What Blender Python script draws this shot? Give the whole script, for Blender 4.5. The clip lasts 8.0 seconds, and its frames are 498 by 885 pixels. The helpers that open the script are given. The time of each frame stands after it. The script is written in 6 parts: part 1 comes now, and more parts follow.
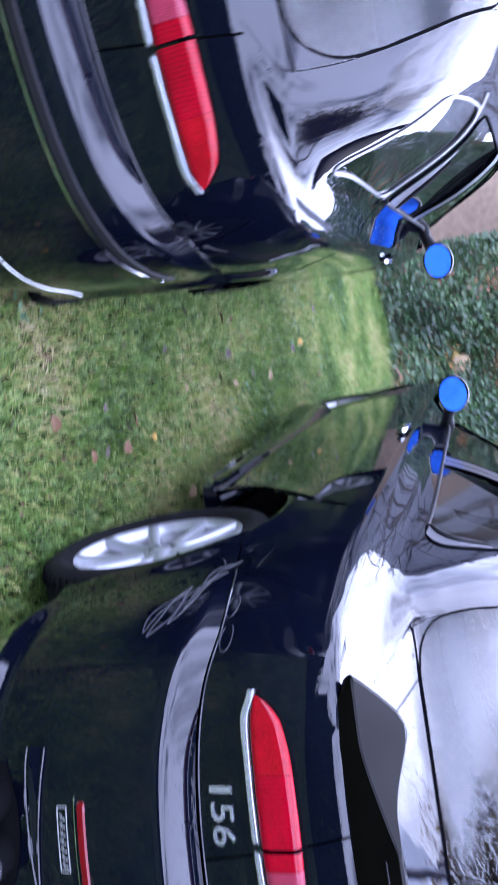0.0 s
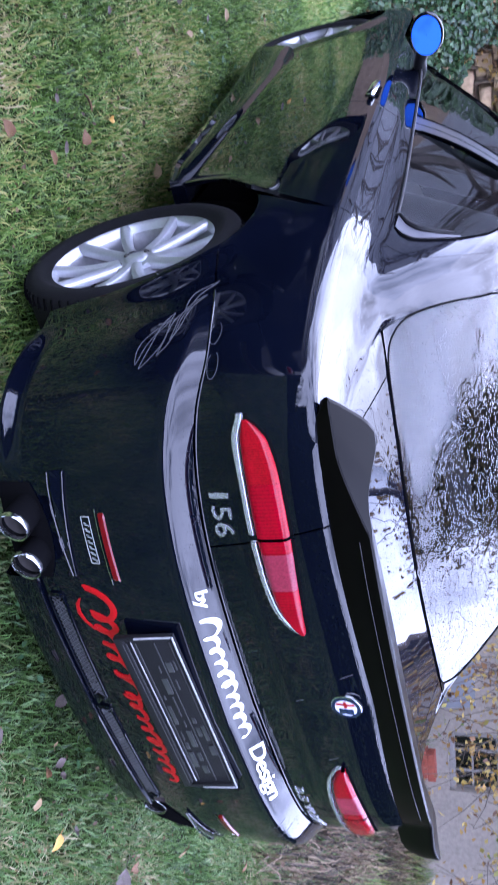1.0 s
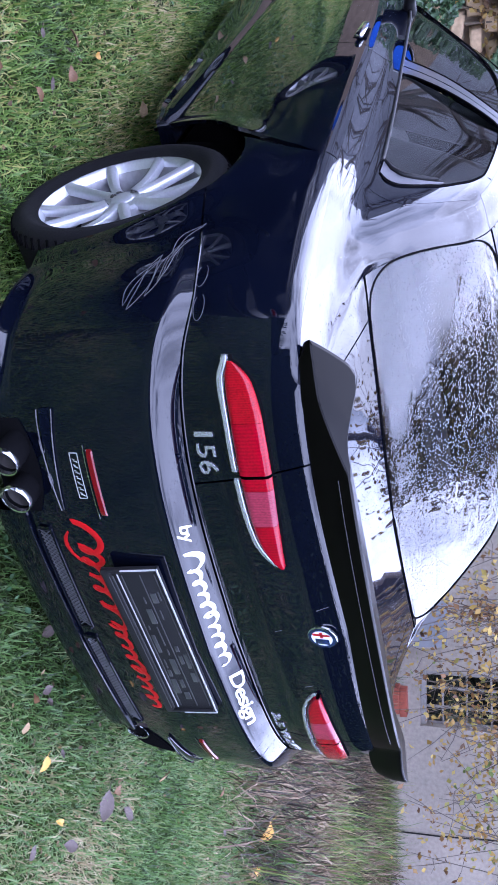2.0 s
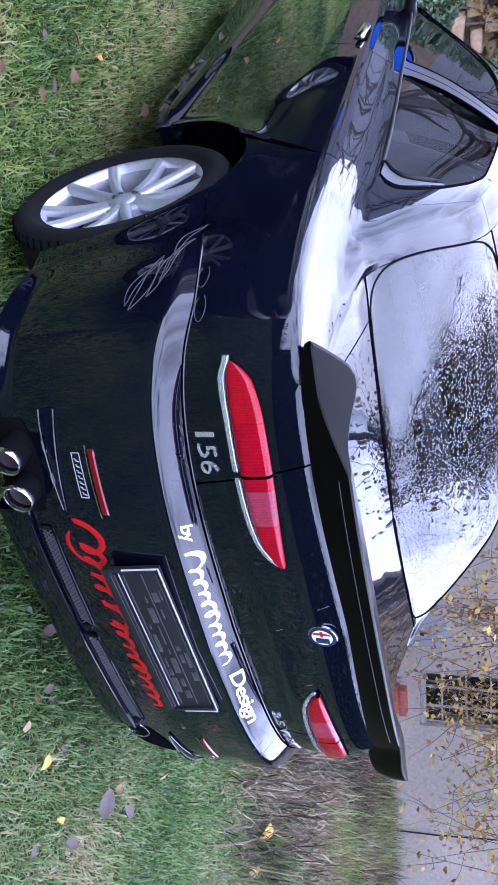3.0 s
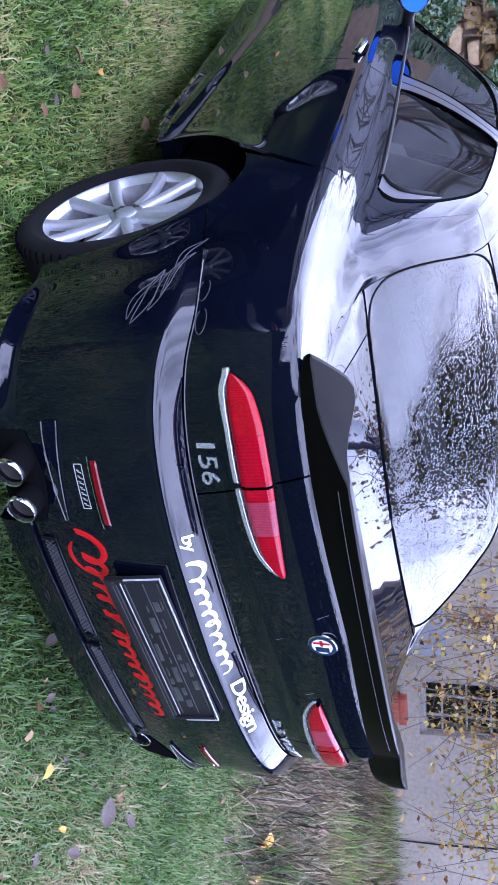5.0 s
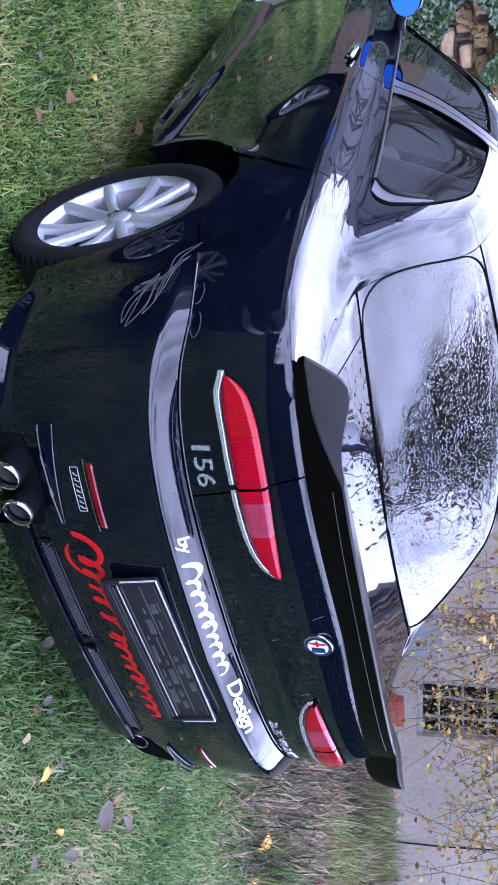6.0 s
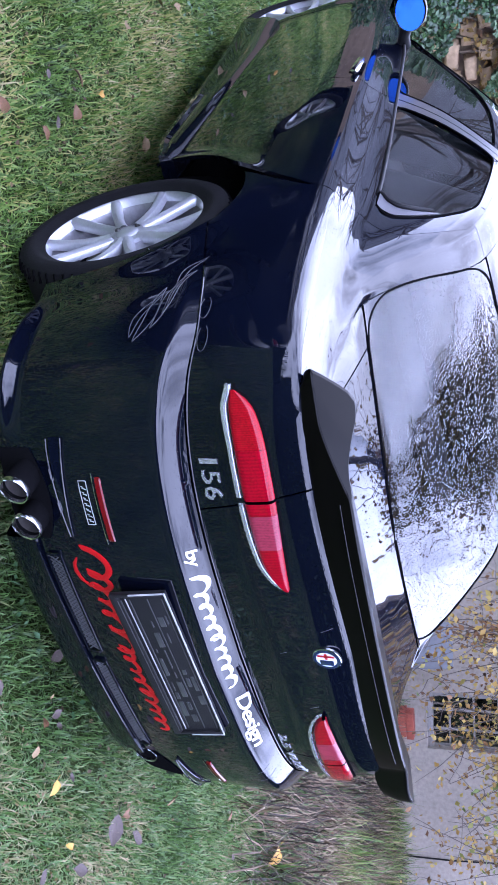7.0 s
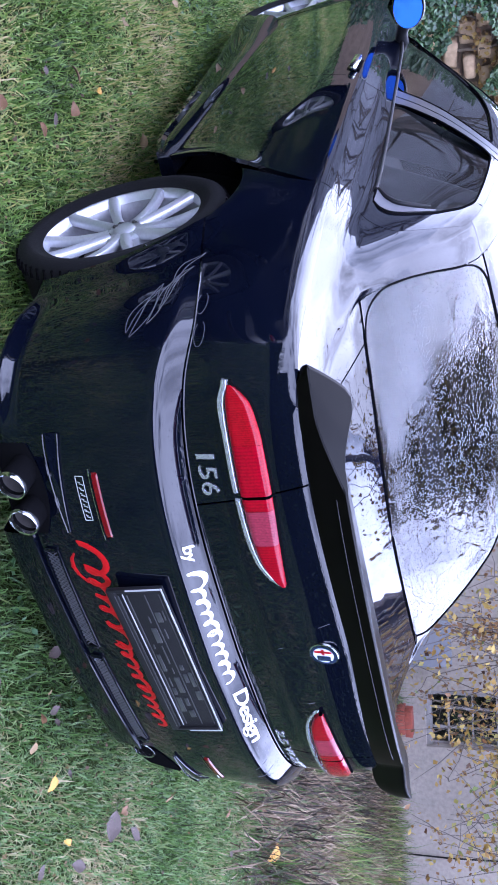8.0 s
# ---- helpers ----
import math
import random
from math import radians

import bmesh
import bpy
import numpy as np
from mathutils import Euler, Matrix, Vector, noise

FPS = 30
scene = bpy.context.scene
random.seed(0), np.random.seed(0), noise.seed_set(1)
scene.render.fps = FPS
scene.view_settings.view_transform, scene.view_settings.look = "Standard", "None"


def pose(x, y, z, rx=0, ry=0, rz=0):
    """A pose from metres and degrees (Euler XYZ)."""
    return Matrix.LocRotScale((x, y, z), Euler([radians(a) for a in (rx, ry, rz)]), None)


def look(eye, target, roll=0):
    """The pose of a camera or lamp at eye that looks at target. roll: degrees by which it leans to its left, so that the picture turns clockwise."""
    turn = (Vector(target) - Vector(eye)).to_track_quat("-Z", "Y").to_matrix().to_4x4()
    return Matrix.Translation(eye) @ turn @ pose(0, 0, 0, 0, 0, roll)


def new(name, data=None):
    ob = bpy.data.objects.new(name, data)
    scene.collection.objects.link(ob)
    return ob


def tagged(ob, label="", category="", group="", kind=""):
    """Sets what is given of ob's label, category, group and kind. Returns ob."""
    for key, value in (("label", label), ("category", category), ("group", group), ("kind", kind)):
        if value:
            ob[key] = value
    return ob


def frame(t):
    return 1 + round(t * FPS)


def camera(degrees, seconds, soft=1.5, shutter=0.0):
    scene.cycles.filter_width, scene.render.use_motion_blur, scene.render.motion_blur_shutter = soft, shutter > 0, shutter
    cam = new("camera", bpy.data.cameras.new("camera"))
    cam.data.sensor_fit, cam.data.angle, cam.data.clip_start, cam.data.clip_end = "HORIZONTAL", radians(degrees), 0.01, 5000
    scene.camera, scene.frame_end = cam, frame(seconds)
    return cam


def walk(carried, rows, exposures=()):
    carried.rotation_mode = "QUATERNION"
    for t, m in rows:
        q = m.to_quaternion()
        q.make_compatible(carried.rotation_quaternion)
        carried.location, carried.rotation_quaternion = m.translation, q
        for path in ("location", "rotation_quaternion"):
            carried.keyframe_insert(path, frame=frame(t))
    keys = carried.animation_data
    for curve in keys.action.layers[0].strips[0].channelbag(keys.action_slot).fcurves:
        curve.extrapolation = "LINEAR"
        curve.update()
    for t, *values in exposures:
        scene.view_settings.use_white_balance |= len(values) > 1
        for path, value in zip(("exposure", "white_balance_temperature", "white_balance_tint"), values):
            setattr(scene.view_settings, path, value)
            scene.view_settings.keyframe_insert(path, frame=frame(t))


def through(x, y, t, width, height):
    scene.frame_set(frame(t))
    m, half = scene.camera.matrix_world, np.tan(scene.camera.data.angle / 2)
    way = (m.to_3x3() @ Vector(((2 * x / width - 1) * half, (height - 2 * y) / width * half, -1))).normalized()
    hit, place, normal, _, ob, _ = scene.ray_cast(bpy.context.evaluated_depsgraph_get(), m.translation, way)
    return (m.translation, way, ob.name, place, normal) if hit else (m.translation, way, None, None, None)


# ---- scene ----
cam = camera(32.7, 8.0, soft=1.5, shutter=0.35)
PATH = [
    (0, (-1.334, -1.072, 1.321), (-1.068, 0.794, 0.652), 82.1), 
    (0.1, (-1.391, -1.098, 1.285), (-0.999, 0.758, 0.651), 86.0), 
    (0.2, (-1.376, -1.07, 1.317), (-0.865, 0.749, 0.661), 84.9), 
    (0.3, (-1.402, -1.063, 1.319), (-0.799, 0.73, 0.671), 85.8), 
    (0.5, (-1.463, -1.062, 1.34), (-0.635, 0.636, 0.682), 86.4), 
    (0.7, (-1.51, -1.067, 1.346), (-0.545, 0.554, 0.683), 86.8), 
    (1, (-1.563, -1.078, 1.351), (-0.483, 0.463, 0.675), 87.3), 
    (1.2, (-1.55, -1.074, 1.345), (-0.42, 0.435, 0.679), 87.5), 
    (1.5, (-1.572, -1.118, 1.363), (-0.384, 0.359, 0.725), 89.2), 
    (3, (-1.596, -1.136, 1.365), (-0.402, 0.337, 0.728), 89.5), 
    (3.5, (-1.6, -1.143, 1.368), (-0.414, 0.335, 0.73), 89.2), 
    (4, (-1.603, -1.146, 1.366), (-0.413, 0.327, 0.722), 89.3), 
    (5.5, (-1.618, -1.154, 1.373), (-0.445, 0.338, 0.743), 89.1), 
    (6, (-1.619, -1.16, 1.375), (-0.444, 0.333, 0.75), 88.8), 
    (6.5, (-1.625, -1.161, 1.379), (-0.467, 0.339, 0.74), 88.4), 
    (7, (-1.625, -1.163, 1.38), (-0.476, 0.342, 0.737), 88.2), 
    (7.5, (-1.625, -1.164, 1.382), (-0.493, 0.35, 0.727), 88.0), 
    (8, (-1.619, -1.168, 1.386), (-0.468, 0.336, 0.744), 88.2),
]
walk(cam, [(t, look(eye, target, roll)) for t, eye, target, roll in PATH], [(0, 0.18, 5320, 27), (1.0, 0.08, 5320, 27)])

# ---- world and light ----
world = bpy.data.worlds.new("sky")
scene.world = world
world.use_nodes = True
wn = world.node_tree
wn.nodes.clear()
w_out = wn.nodes.new("ShaderNodeOutputWorld")
w_bg = wn.nodes.new("ShaderNodeBackground")
w_sky = wn.nodes.new("ShaderNodeTexSky")
w_sky.sky_type = "NISHITA"
w_sky.sun_disc = False
w_sky.sun_elevation = radians(49)
w_sky.sun_rotation = radians(8)
w_co = wn.nodes.new("ShaderNodeTexCoord")
w_noise = wn.nodes.new("ShaderNodeTexNoise")
w_noise.inputs["Scale"].default_value = 2.6
w_noise.inputs["Detail"].default_value = 7
w_noise.inputs["Roughness"].default_value = 0.55
w_ramp = wn.nodes.new("ShaderNodeValToRGB")
w_ramp.color_ramp.elements[0].color = (0.15, 0.15, 0.15, 1)
w_ramp.color_ramp.elements[0].position = 0.34
w_ramp.color_ramp.elements[1].position = 0.52
w_mix = wn.nodes.new("ShaderNodeMixRGB")
# thin cloud, brightest low ahead, under a veiled sun
GLOW_WAY = Vector((0.46, 0.71, 0.53)).normalized()
SUN_WAY = Vector((0.09, 0.64, 0.75)).normalized()
w_dot = wn.nodes.new("ShaderNodeVectorMath")
w_dot.operation = "DOT_PRODUCT"
w_dot.inputs[1].default_value = GLOW_WAY
w_glow = wn.nodes.new("ShaderNodeMapRange")
w_glow.interpolation_type = "SMOOTHSTEP"
w_glow.inputs["From Min"].default_value = 0.25
w_glow.inputs["From Max"].default_value = 1.0
w_glow.inputs["To Min"].default_value = 49.0
w_glow.inputs["To Max"].default_value = 54.0
w_tint = wn.nodes.new("ShaderNodeVectorMath")
w_tint.operation = "SCALE"
w_tint.inputs[0].default_value = (0.91, 0.965, 1.15)
wn.links.new(w_co.outputs["Generated"], w_dot.inputs[0])
wn.links.new(w_dot.outputs["Value"], w_glow.inputs["Value"])
wn.links.new(w_glow.outputs["Result"], w_tint.inputs["Scale"])
wn.links.new(w_tint.outputs["Vector"], w_mix.inputs["Color2"])
wn.links.new(w_co.outputs["Generated"], w_noise.inputs["Vector"])
wn.links.new(w_noise.outputs["Fac"], w_ramp.inputs["Fac"])
wn.links.new(w_ramp.outputs["Color"], w_mix.inputs["Fac"])
wn.links.new(w_sky.outputs["Color"], w_mix.inputs["Color1"])
wn.links.new(w_mix.outputs["Color"], w_bg.inputs["Color"])
wn.links.new(w_bg.outputs["Background"], w_out.inputs["Surface"])
w_bg.inputs["Strength"].default_value = 0.151

sun = new("sun", bpy.data.lights.new("sun", "SUN"))
sun.data.energy = 1.3
sun.data.angle = radians(60)
sun.data.color = (1.0, 0.95, 0.87)
sun.matrix_world = look(SUN_WAY * 10, (0, 0, 0))
scene.view_settings.exposure = 0.0

# ---- materials ----


def mat(name, colour, rough=0.5, metal=0.0, coat=0.0, vary=0.15, grain=60.0, bump=0.0, broad=3.0, spec=0.5):
    """A surface with colour variation at two scales and a fine relief."""
    m = bpy.data.materials.new(name)
    m.use_nodes = True
    nt = m.node_tree
    p = nt.nodes["Principled BSDF"]
    p.inputs["Roughness"].default_value = rough
    p.inputs["Metallic"].default_value = metal
    p.inputs["Coat Weight"].default_value = coat
    p.inputs["Coat Roughness"].default_value = 0.02
    p.inputs["Coat IOR"].default_value = 1.48
    p.inputs["Specular IOR Level"].default_value = spec
    co = nt.nodes.new("ShaderNodeTexCoord")
    n1 = nt.nodes.new("ShaderNodeTexNoise")
    n1.inputs["Scale"].default_value = grain
    n1.inputs["Detail"].default_value = 5
    n2 = nt.nodes.new("ShaderNodeTexNoise")
    n2.inputs["Scale"].default_value = broad
    n2.inputs["Detail"].default_value = 4
    add = nt.nodes.new("ShaderNodeMath")
    add.operation = "ADD"
    rng = nt.nodes.new("ShaderNodeMapRange")
    rng.inputs["From Min"].default_value = 0.6
    rng.inputs["From Max"].default_value = 1.4
    rng.inputs["To Min"].default_value = 1 - vary
    rng.inputs["To Max"].default_value = 1 + vary
    mul = nt.nodes.new("ShaderNodeMixRGB")
    mul.blend_type = "MULTIPLY"
    mul.inputs["Fac"].default_value = 1
    mul.inputs["Color1"].default_value = (*colour, 1)
    for n in (n1, n2):
        nt.links.new(co.outputs["Object"], n.inputs["Vector"])
    nt.links.new(n1.outputs["Fac"], add.inputs[0])
    nt.links.new(n2.outputs["Fac"], add.inputs[1])
    nt.links.new(add.outputs[0], rng.inputs["Value"])
    nt.links.new(rng.outputs["Result"], mul.inputs["Color2"])
    nt.links.new(mul.outputs["Color"], p.inputs["Base Color"])
    if bump:
        b = nt.nodes.new("ShaderNodeBump")
        b.inputs["Strength"].default_value = bump
        b.inputs["Distance"].default_value = 0.01
        nt.links.new(n1.outputs["Fac"], b.inputs["Height"])
        nt.links.new(b.outputs["Normal"], p.inputs["Normal"])
    return m


def add_drops(m, scale, size, amount, height, upward=True):
    """Rain drops as a relief, on faces that look up if upward."""
    nt = m.node_tree
    p = nt.nodes["Principled BSDF"]
    co = nt.nodes.new("ShaderNodeTexCoord")
    vo = nt.nodes.new("ShaderNodeTexVoronoi")
    vo.inputs["Scale"].default_value = scale
    nt.links.new(co.outputs["Object"], vo.inputs["Vector"])
    drop = nt.nodes.new("ShaderNodeMapRange")
    drop.interpolation_type = "SMOOTHSTEP"
    drop.inputs["From Min"].default_value = size
    drop.inputs["From Max"].default_value = size * 0.35
    nt.links.new(vo.outputs["Distance"], drop.inputs["Value"])
    # only a share of the cells holds a drop
    sep = nt.nodes.new("ShaderNodeSeparateColor")
    nt.links.new(vo.outputs["Color"], sep.inputs["Color"])
    has = nt.nodes.new("ShaderNodeMath")
    has.operation = "LESS_THAN"
    has.inputs[1].default_value = amount
    nt.links.new(sep.outputs[0], has.inputs[0])
    h = nt.nodes.new("ShaderNodeMath")
    h.operation = "MULTIPLY"
    nt.links.new(drop.outputs["Result"], h.inputs[0])
    nt.links.new(has.outputs[0], h.inputs[1])
    last = h
    if upward:
        geo = nt.nodes.new("ShaderNodeNewGeometry")
        xyz = nt.nodes.new("ShaderNodeSeparateXYZ")
        nt.links.new(geo.outputs["Normal"], xyz.inputs["Vector"])
        up = nt.nodes.new("ShaderNodeMapRange")
        up.inputs["From Min"].default_value = 0.60
        up.inputs["From Max"].default_value = 0.90
        nt.links.new(xyz.outputs["Z"], up.inputs["Value"])
        last = nt.nodes.new("ShaderNodeMath")
        last.operation = "MULTIPLY"
        nt.links.new(h.outputs[0], last.inputs[0])
        nt.links.new(up.outputs["Result"], last.inputs[1])
    b = nt.nodes.new("ShaderNodeBump")
    b.inputs["Strength"].default_value = 1.0
    b.inputs["Distance"].default_value = height
    nt.links.new(last.outputs[0], b.inputs["Height"])
    old = p.inputs["Normal"].links
    if old:
        nt.links.new(old[0].from_socket, b.inputs["Normal"])
    nt.links.new(b.outputs["Normal"], p.inputs["Normal"])
    nt.links.new(b.outputs["Normal"], p.inputs["Coat Normal"])


def add_ribs(m, scale, height):
    """Fine moulded ribs under a lens face."""
    nt = m.node_tree
    p = nt.nodes["Principled BSDF"]
    co = nt.nodes.new("ShaderNodeTexCoord")
    wv = nt.nodes.new("ShaderNodeTexWave")
    wv.bands_direction = "X"
    wv.inputs["Scale"].default_value = scale
    wv.inputs["Distortion"].default_value = 0.6
    nt.links.new(co.outputs["Object"], wv.inputs["Vector"])
    b = nt.nodes.new("ShaderNodeBump")
    b.inputs["Strength"].default_value = 0.2
    b.inputs["Distance"].default_value = height
    nt.links.new(wv.outputs["Fac"], b.inputs["Height"])
    nt.links.new(b.outputs["Normal"], p.inputs["Normal"])
    # the ribs also thicken the colour
    ramp = nt.nodes.new("ShaderNodeMapRange")
    ramp.inputs["To Min"].default_value = 0.88
    ramp.inputs["To Max"].default_value = 1.10
    nt.links.new(wv.outputs["Fac"], ramp.inputs["Value"])
    mul = nt.nodes.new("ShaderNodeMixRGB")
    mul.blend_type = "MULTIPLY"
    mul.inputs["Fac"].default_value = 1
    nt.links.new(p.inputs["Base Color"].links[0].from_socket, mul.inputs["Color1"])
    nt.links.new(ramp.outputs["Result"], mul.inputs["Color2"])
    nt.links.new(mul.outputs["Color"], p.inputs["Base Color"])


PAINT = mat("dark_blue_green_paint", (0.0013, 0.0019, 0.0048), 0.25, 0.0, 1.0, 0.35, 900, 0.0, 4, 0.0)
PAINT.node_tree.nodes["Principled BSDF"].inputs["Coat IOR"].default_value = 1.46
add_drops(PAINT, 210, 0.34, 0.24, 0.00026)
WING = mat("spoiler_paint", (0.0010, 0.0008, 0.0008), 0.28, 0.0, 0.10, 0.3, 700, 0.0, 6, 0.05)
BLACK = mat("black_plastic", (0.008, 0.008, 0.009), 0.5, 0, 0, 0.3, 300, 0.1, 3, 0.2)
RUBBER = mat("tyre_rubber", (0.005, 0.005, 0.006), 0.9, 0, 0, 0.35, 220, 0.25, 3, 0.2)
SOOT = mat("exhaust_soot", (0.045, 0.040, 0.038), 0.7, 0.3, 0, 0.3, 60, 0.1)
# one black for rubber seals and for shade painted into openings
SEAL_AND_SHADE = mat("seal_and_shade_black", (0.004, 0.004, 0.0045), 0.9, 0, 0, 0.2, 200, 0.05, 3, 0.0)
BRIGHT = mat("bright_trim", (0.46, 0.47, 0.50), 0.22, 0.75, 0.3, 0.1, 90, 0.0)
CHROME = mat("chrome", (0.62, 0.63, 0.65), 0.16, 1.0, 0, 0.12, 90, 0.0)
SILVER = mat("silver_wheel_lacquer", (0.42, 0.43, 0.455), 0.30, 0.45, 0.5, 0.12, 120, 0.02, 9)
BARREL = mat("shaded_barrel", (0.20, 0.20, 0.21), 0.38, 0.5, 0.1, 0.3, 60)
DARKMETAL = mat("brake_metal", (0.10, 0.095, 0.09), 0.5, 0.8, 0, 0.4, 60, 0.2)
RED = mat("red_lens", (0.19, 0.0004, 0.007), 0.10, 0, 0.3, 0.35, 240, 0.03, 14, 0.12)
add_ribs(RED, 42, 0.0010)
REDDARK = mat("dark_red_lens", (0.09, 0.0004, 0.003), 0.14, 0, 0.0, 0.25, 60, 0.0)
REDORANGE = mat("orange_red_lens", (0.20, 0.0015, 0.006), 0.10, 0, 0.3, 0.40, 240, 0.03, 18, 0.12)
PINK = mat("smoked_clear_lens", (0.19, 0.022, 0.040), 0.10, 0, 0.3, 0.35, 240, 0.03, 14, 0.12)
add_ribs(REDORANGE, 75, 0.0012)
add_ribs(PINK, 75, 0.0012)
DECALRED = mat("red_film", (0.30, 0.004, 0.006), 0.35, 0, 0.1, 0.15, 200, 0.0, 3, 0.2)
DECALWHITE = mat("white_film", (0.62, 0.62, 0.62), 0.35, 0, 0.2, 0.1, 200, 0.0)
DECALGREY = mat("grey_film", (0.045, 0.047, 0.055), 0.4, 0.2, 0.2, 0.2, 200, 0.0)
BLUEGLASS = mat("blue_mirror_glass", (0.012, 0.040, 0.19), 0.03, 1.0, 0.0, 0.05, 20, 0.0)
SEATCLOTH = mat("dark_seat_cloth", (0.022, 0.023, 0.026), 0.85, 0, 0, 0.3, 240, 0.2)
BLUE = mat("badge_blue", (0.005, 0.013, 0.055), 0.25, 0, 1.0, 0.1, 100, 0)

GLASS = bpy.data.materials.new("window_glass")
GLASS.use_nodes = True
_p = GLASS.node_tree.nodes["Principled BSDF"]
_p.inputs["Base Color"].default_value = (0.62, 0.68, 0.68, 1)
_p.inputs["Transmission Weight"].default_value = 1.0
_p.inputs["Roughness"].default_value = 0.0
_p.inputs["IOR"].default_value = 1.5
WETGLASS = GLASS.copy()
WETGLASS.name = "wet_rear_glass"
_p = WETGLASS.node_tree.nodes["Principled BSDF"]
_p.inputs["Base Color"].default_value = (0.25, 0.28, 0.29, 1)
add_drops(WETGLASS, 125, 0.42, 0.75, 0.0014, False)
add_drops(GLASS, 170, 0.32, 0.12, 0.0001, False)

# ---- mesh helpers ----


def link_mesh(name, me, parent=None, label=""):
    ob = new(name, me)
    if parent is not None:
        ob.parent = parent
    if label:
        ob["label"] = label
    return ob


def part(name, bm, material, parent, label="", smooth=True):
    """Links a bmesh as one mesh object under a thing or a part."""
    me = bpy.data.meshes.new(name)
    bm.to_mesh(me)
    bm.free()
    if smooth:
        me.shade_smooth()
        me.set_sharp_from_angle(angle=radians(40))
    me.materials.append(material)
    return link_mesh(name, me, parent, label)


def thing(name, label, category, group="", kind="", at=None):
    ob = new(name)
    ob.empty_display_size = 0.2
    if at is not None:
        ob.matrix_world = at
    return tagged(ob, label, category, group, kind)


def add_grid(bm, P, closed=False):
    """Adds an n x m grid of points to a bmesh; closed joins the last row to the first."""
    n, m = P.shape[:2]
    vs = [[bm.verts.new(P[i, j]) for j in range(m)] for i in range(n)]
    for i in range(n if closed else n - 1):
        for j in range(m - 1):
            a, b = vs[i], vs[(i + 1) % n]
            try:
                bm.faces.new((a[j], b[j], b[j + 1], a[j + 1]))
            except ValueError:
                pass
    return vs


def grid_bm(P, closed=False):
    bm = bmesh.new()
    add_grid(bm, P, closed)
    return bm


def face_out(bm, centre, each=True):
    """Turns the faces away from centre: each by itself, or all together by what most of them do."""
    bm.normal_update()
    c = Vector(centre)
    wrong = [f for f in bm.faces if (f.calc_center_median() - c).dot(f.normal) < 0]
    if each:
        bmesh.ops.reverse_faces(bm, faces=wrong)
    elif sum(f.calc_area() for f in wrong) > 0.5 * sum(f.calc_area() for f in bm.faces):
        bmesh.ops.reverse_faces(bm, faces=bm.faces[:])
    bm.normal_update()


def fold(bm, depth=0.012):
    """Folds the open rim of a panel inwards, so that it has thickness at its joints."""
    bm.normal_update()
    rim = [e for e in bm.edges if e.is_boundary]
    norms = {v: v.normal.copy() for e in rim for v in e.verts}
    res = bmesh.ops.extrude_edge_only(bm, edges=rim)
    fresh = [g for g in res["geom"] if isinstance(g, bmesh.types.BMVert)]
    for v in fresh:
        for e in v.link_edges:
            o = e.other_vert(v)
            if o in norms:
                v.co -= norms[o] * depth
                break
    bm.normal_update()


def box(bm, size, at=(0, 0, 0), turn=None, bevel=0.0, seg=2):
    m = Matrix.Translation(at) @ (turn.to_4x4() if turn else Matrix()) @ Matrix.Diagonal((*size, 1))
    r = bmesh.ops.create_cube(bm, size=1, matrix=m)
    if bevel:
        es = list({e for v in r["verts"] for e in v.link_edges})
        bmesh.ops.bevel(bm, geom=es, offset=bevel, segments=seg, affect="EDGES", profile=0.5)


def lathe(bm, prof, axis_m, n=48):
    """Turns a profile of (radius, height) about z and lays it by axis_m."""
    a = np.linspace(0, 2 * np.pi, n, endpoint=False)
    pr = np.array(prof)
    P = np.stack([np.outer(np.cos(a), pr[:, 0]), np.outer(np.sin(a), pr[:, 0]), np.outer(np.ones(n), pr[:, 1])], -1)
    vs = add_grid(bm, P, True)
    for row in vs:
        for v in row:
            v.co = axis_m @ v.co


def tube(bm, pts, radii, n=6):
    """A tapered tube along points."""
    pts = [Vector(p) for p in pts]
    rows = []
    for i, p in enumerate(pts):
        d = (pts[min(i + 1, len(pts) - 1)] - pts[max(i - 1, 0)]).normalized()
        u = d.orthogonal().normalized()
        if i:
            u = (last - d * last.dot(d)).normalized()
        last = u
        w = d.cross(u)
        r = radii[i] if hasattr(radii, "__len__") else radii
        rows.append([bm.verts.new(p + (u * math.cos(a) + w * math.sin(a)) * r) for a in [2 * math.pi * k / n for k in range(n)]])
    for a, b in zip(rows, rows[1:]):
        for k in range(n):
            bm.faces.new((a[k], a[(k + 1) % n], b[(k + 1) % n], b[k]))
    for r in (rows[0][::-1], rows[-1]):
        bm.faces.new(r)


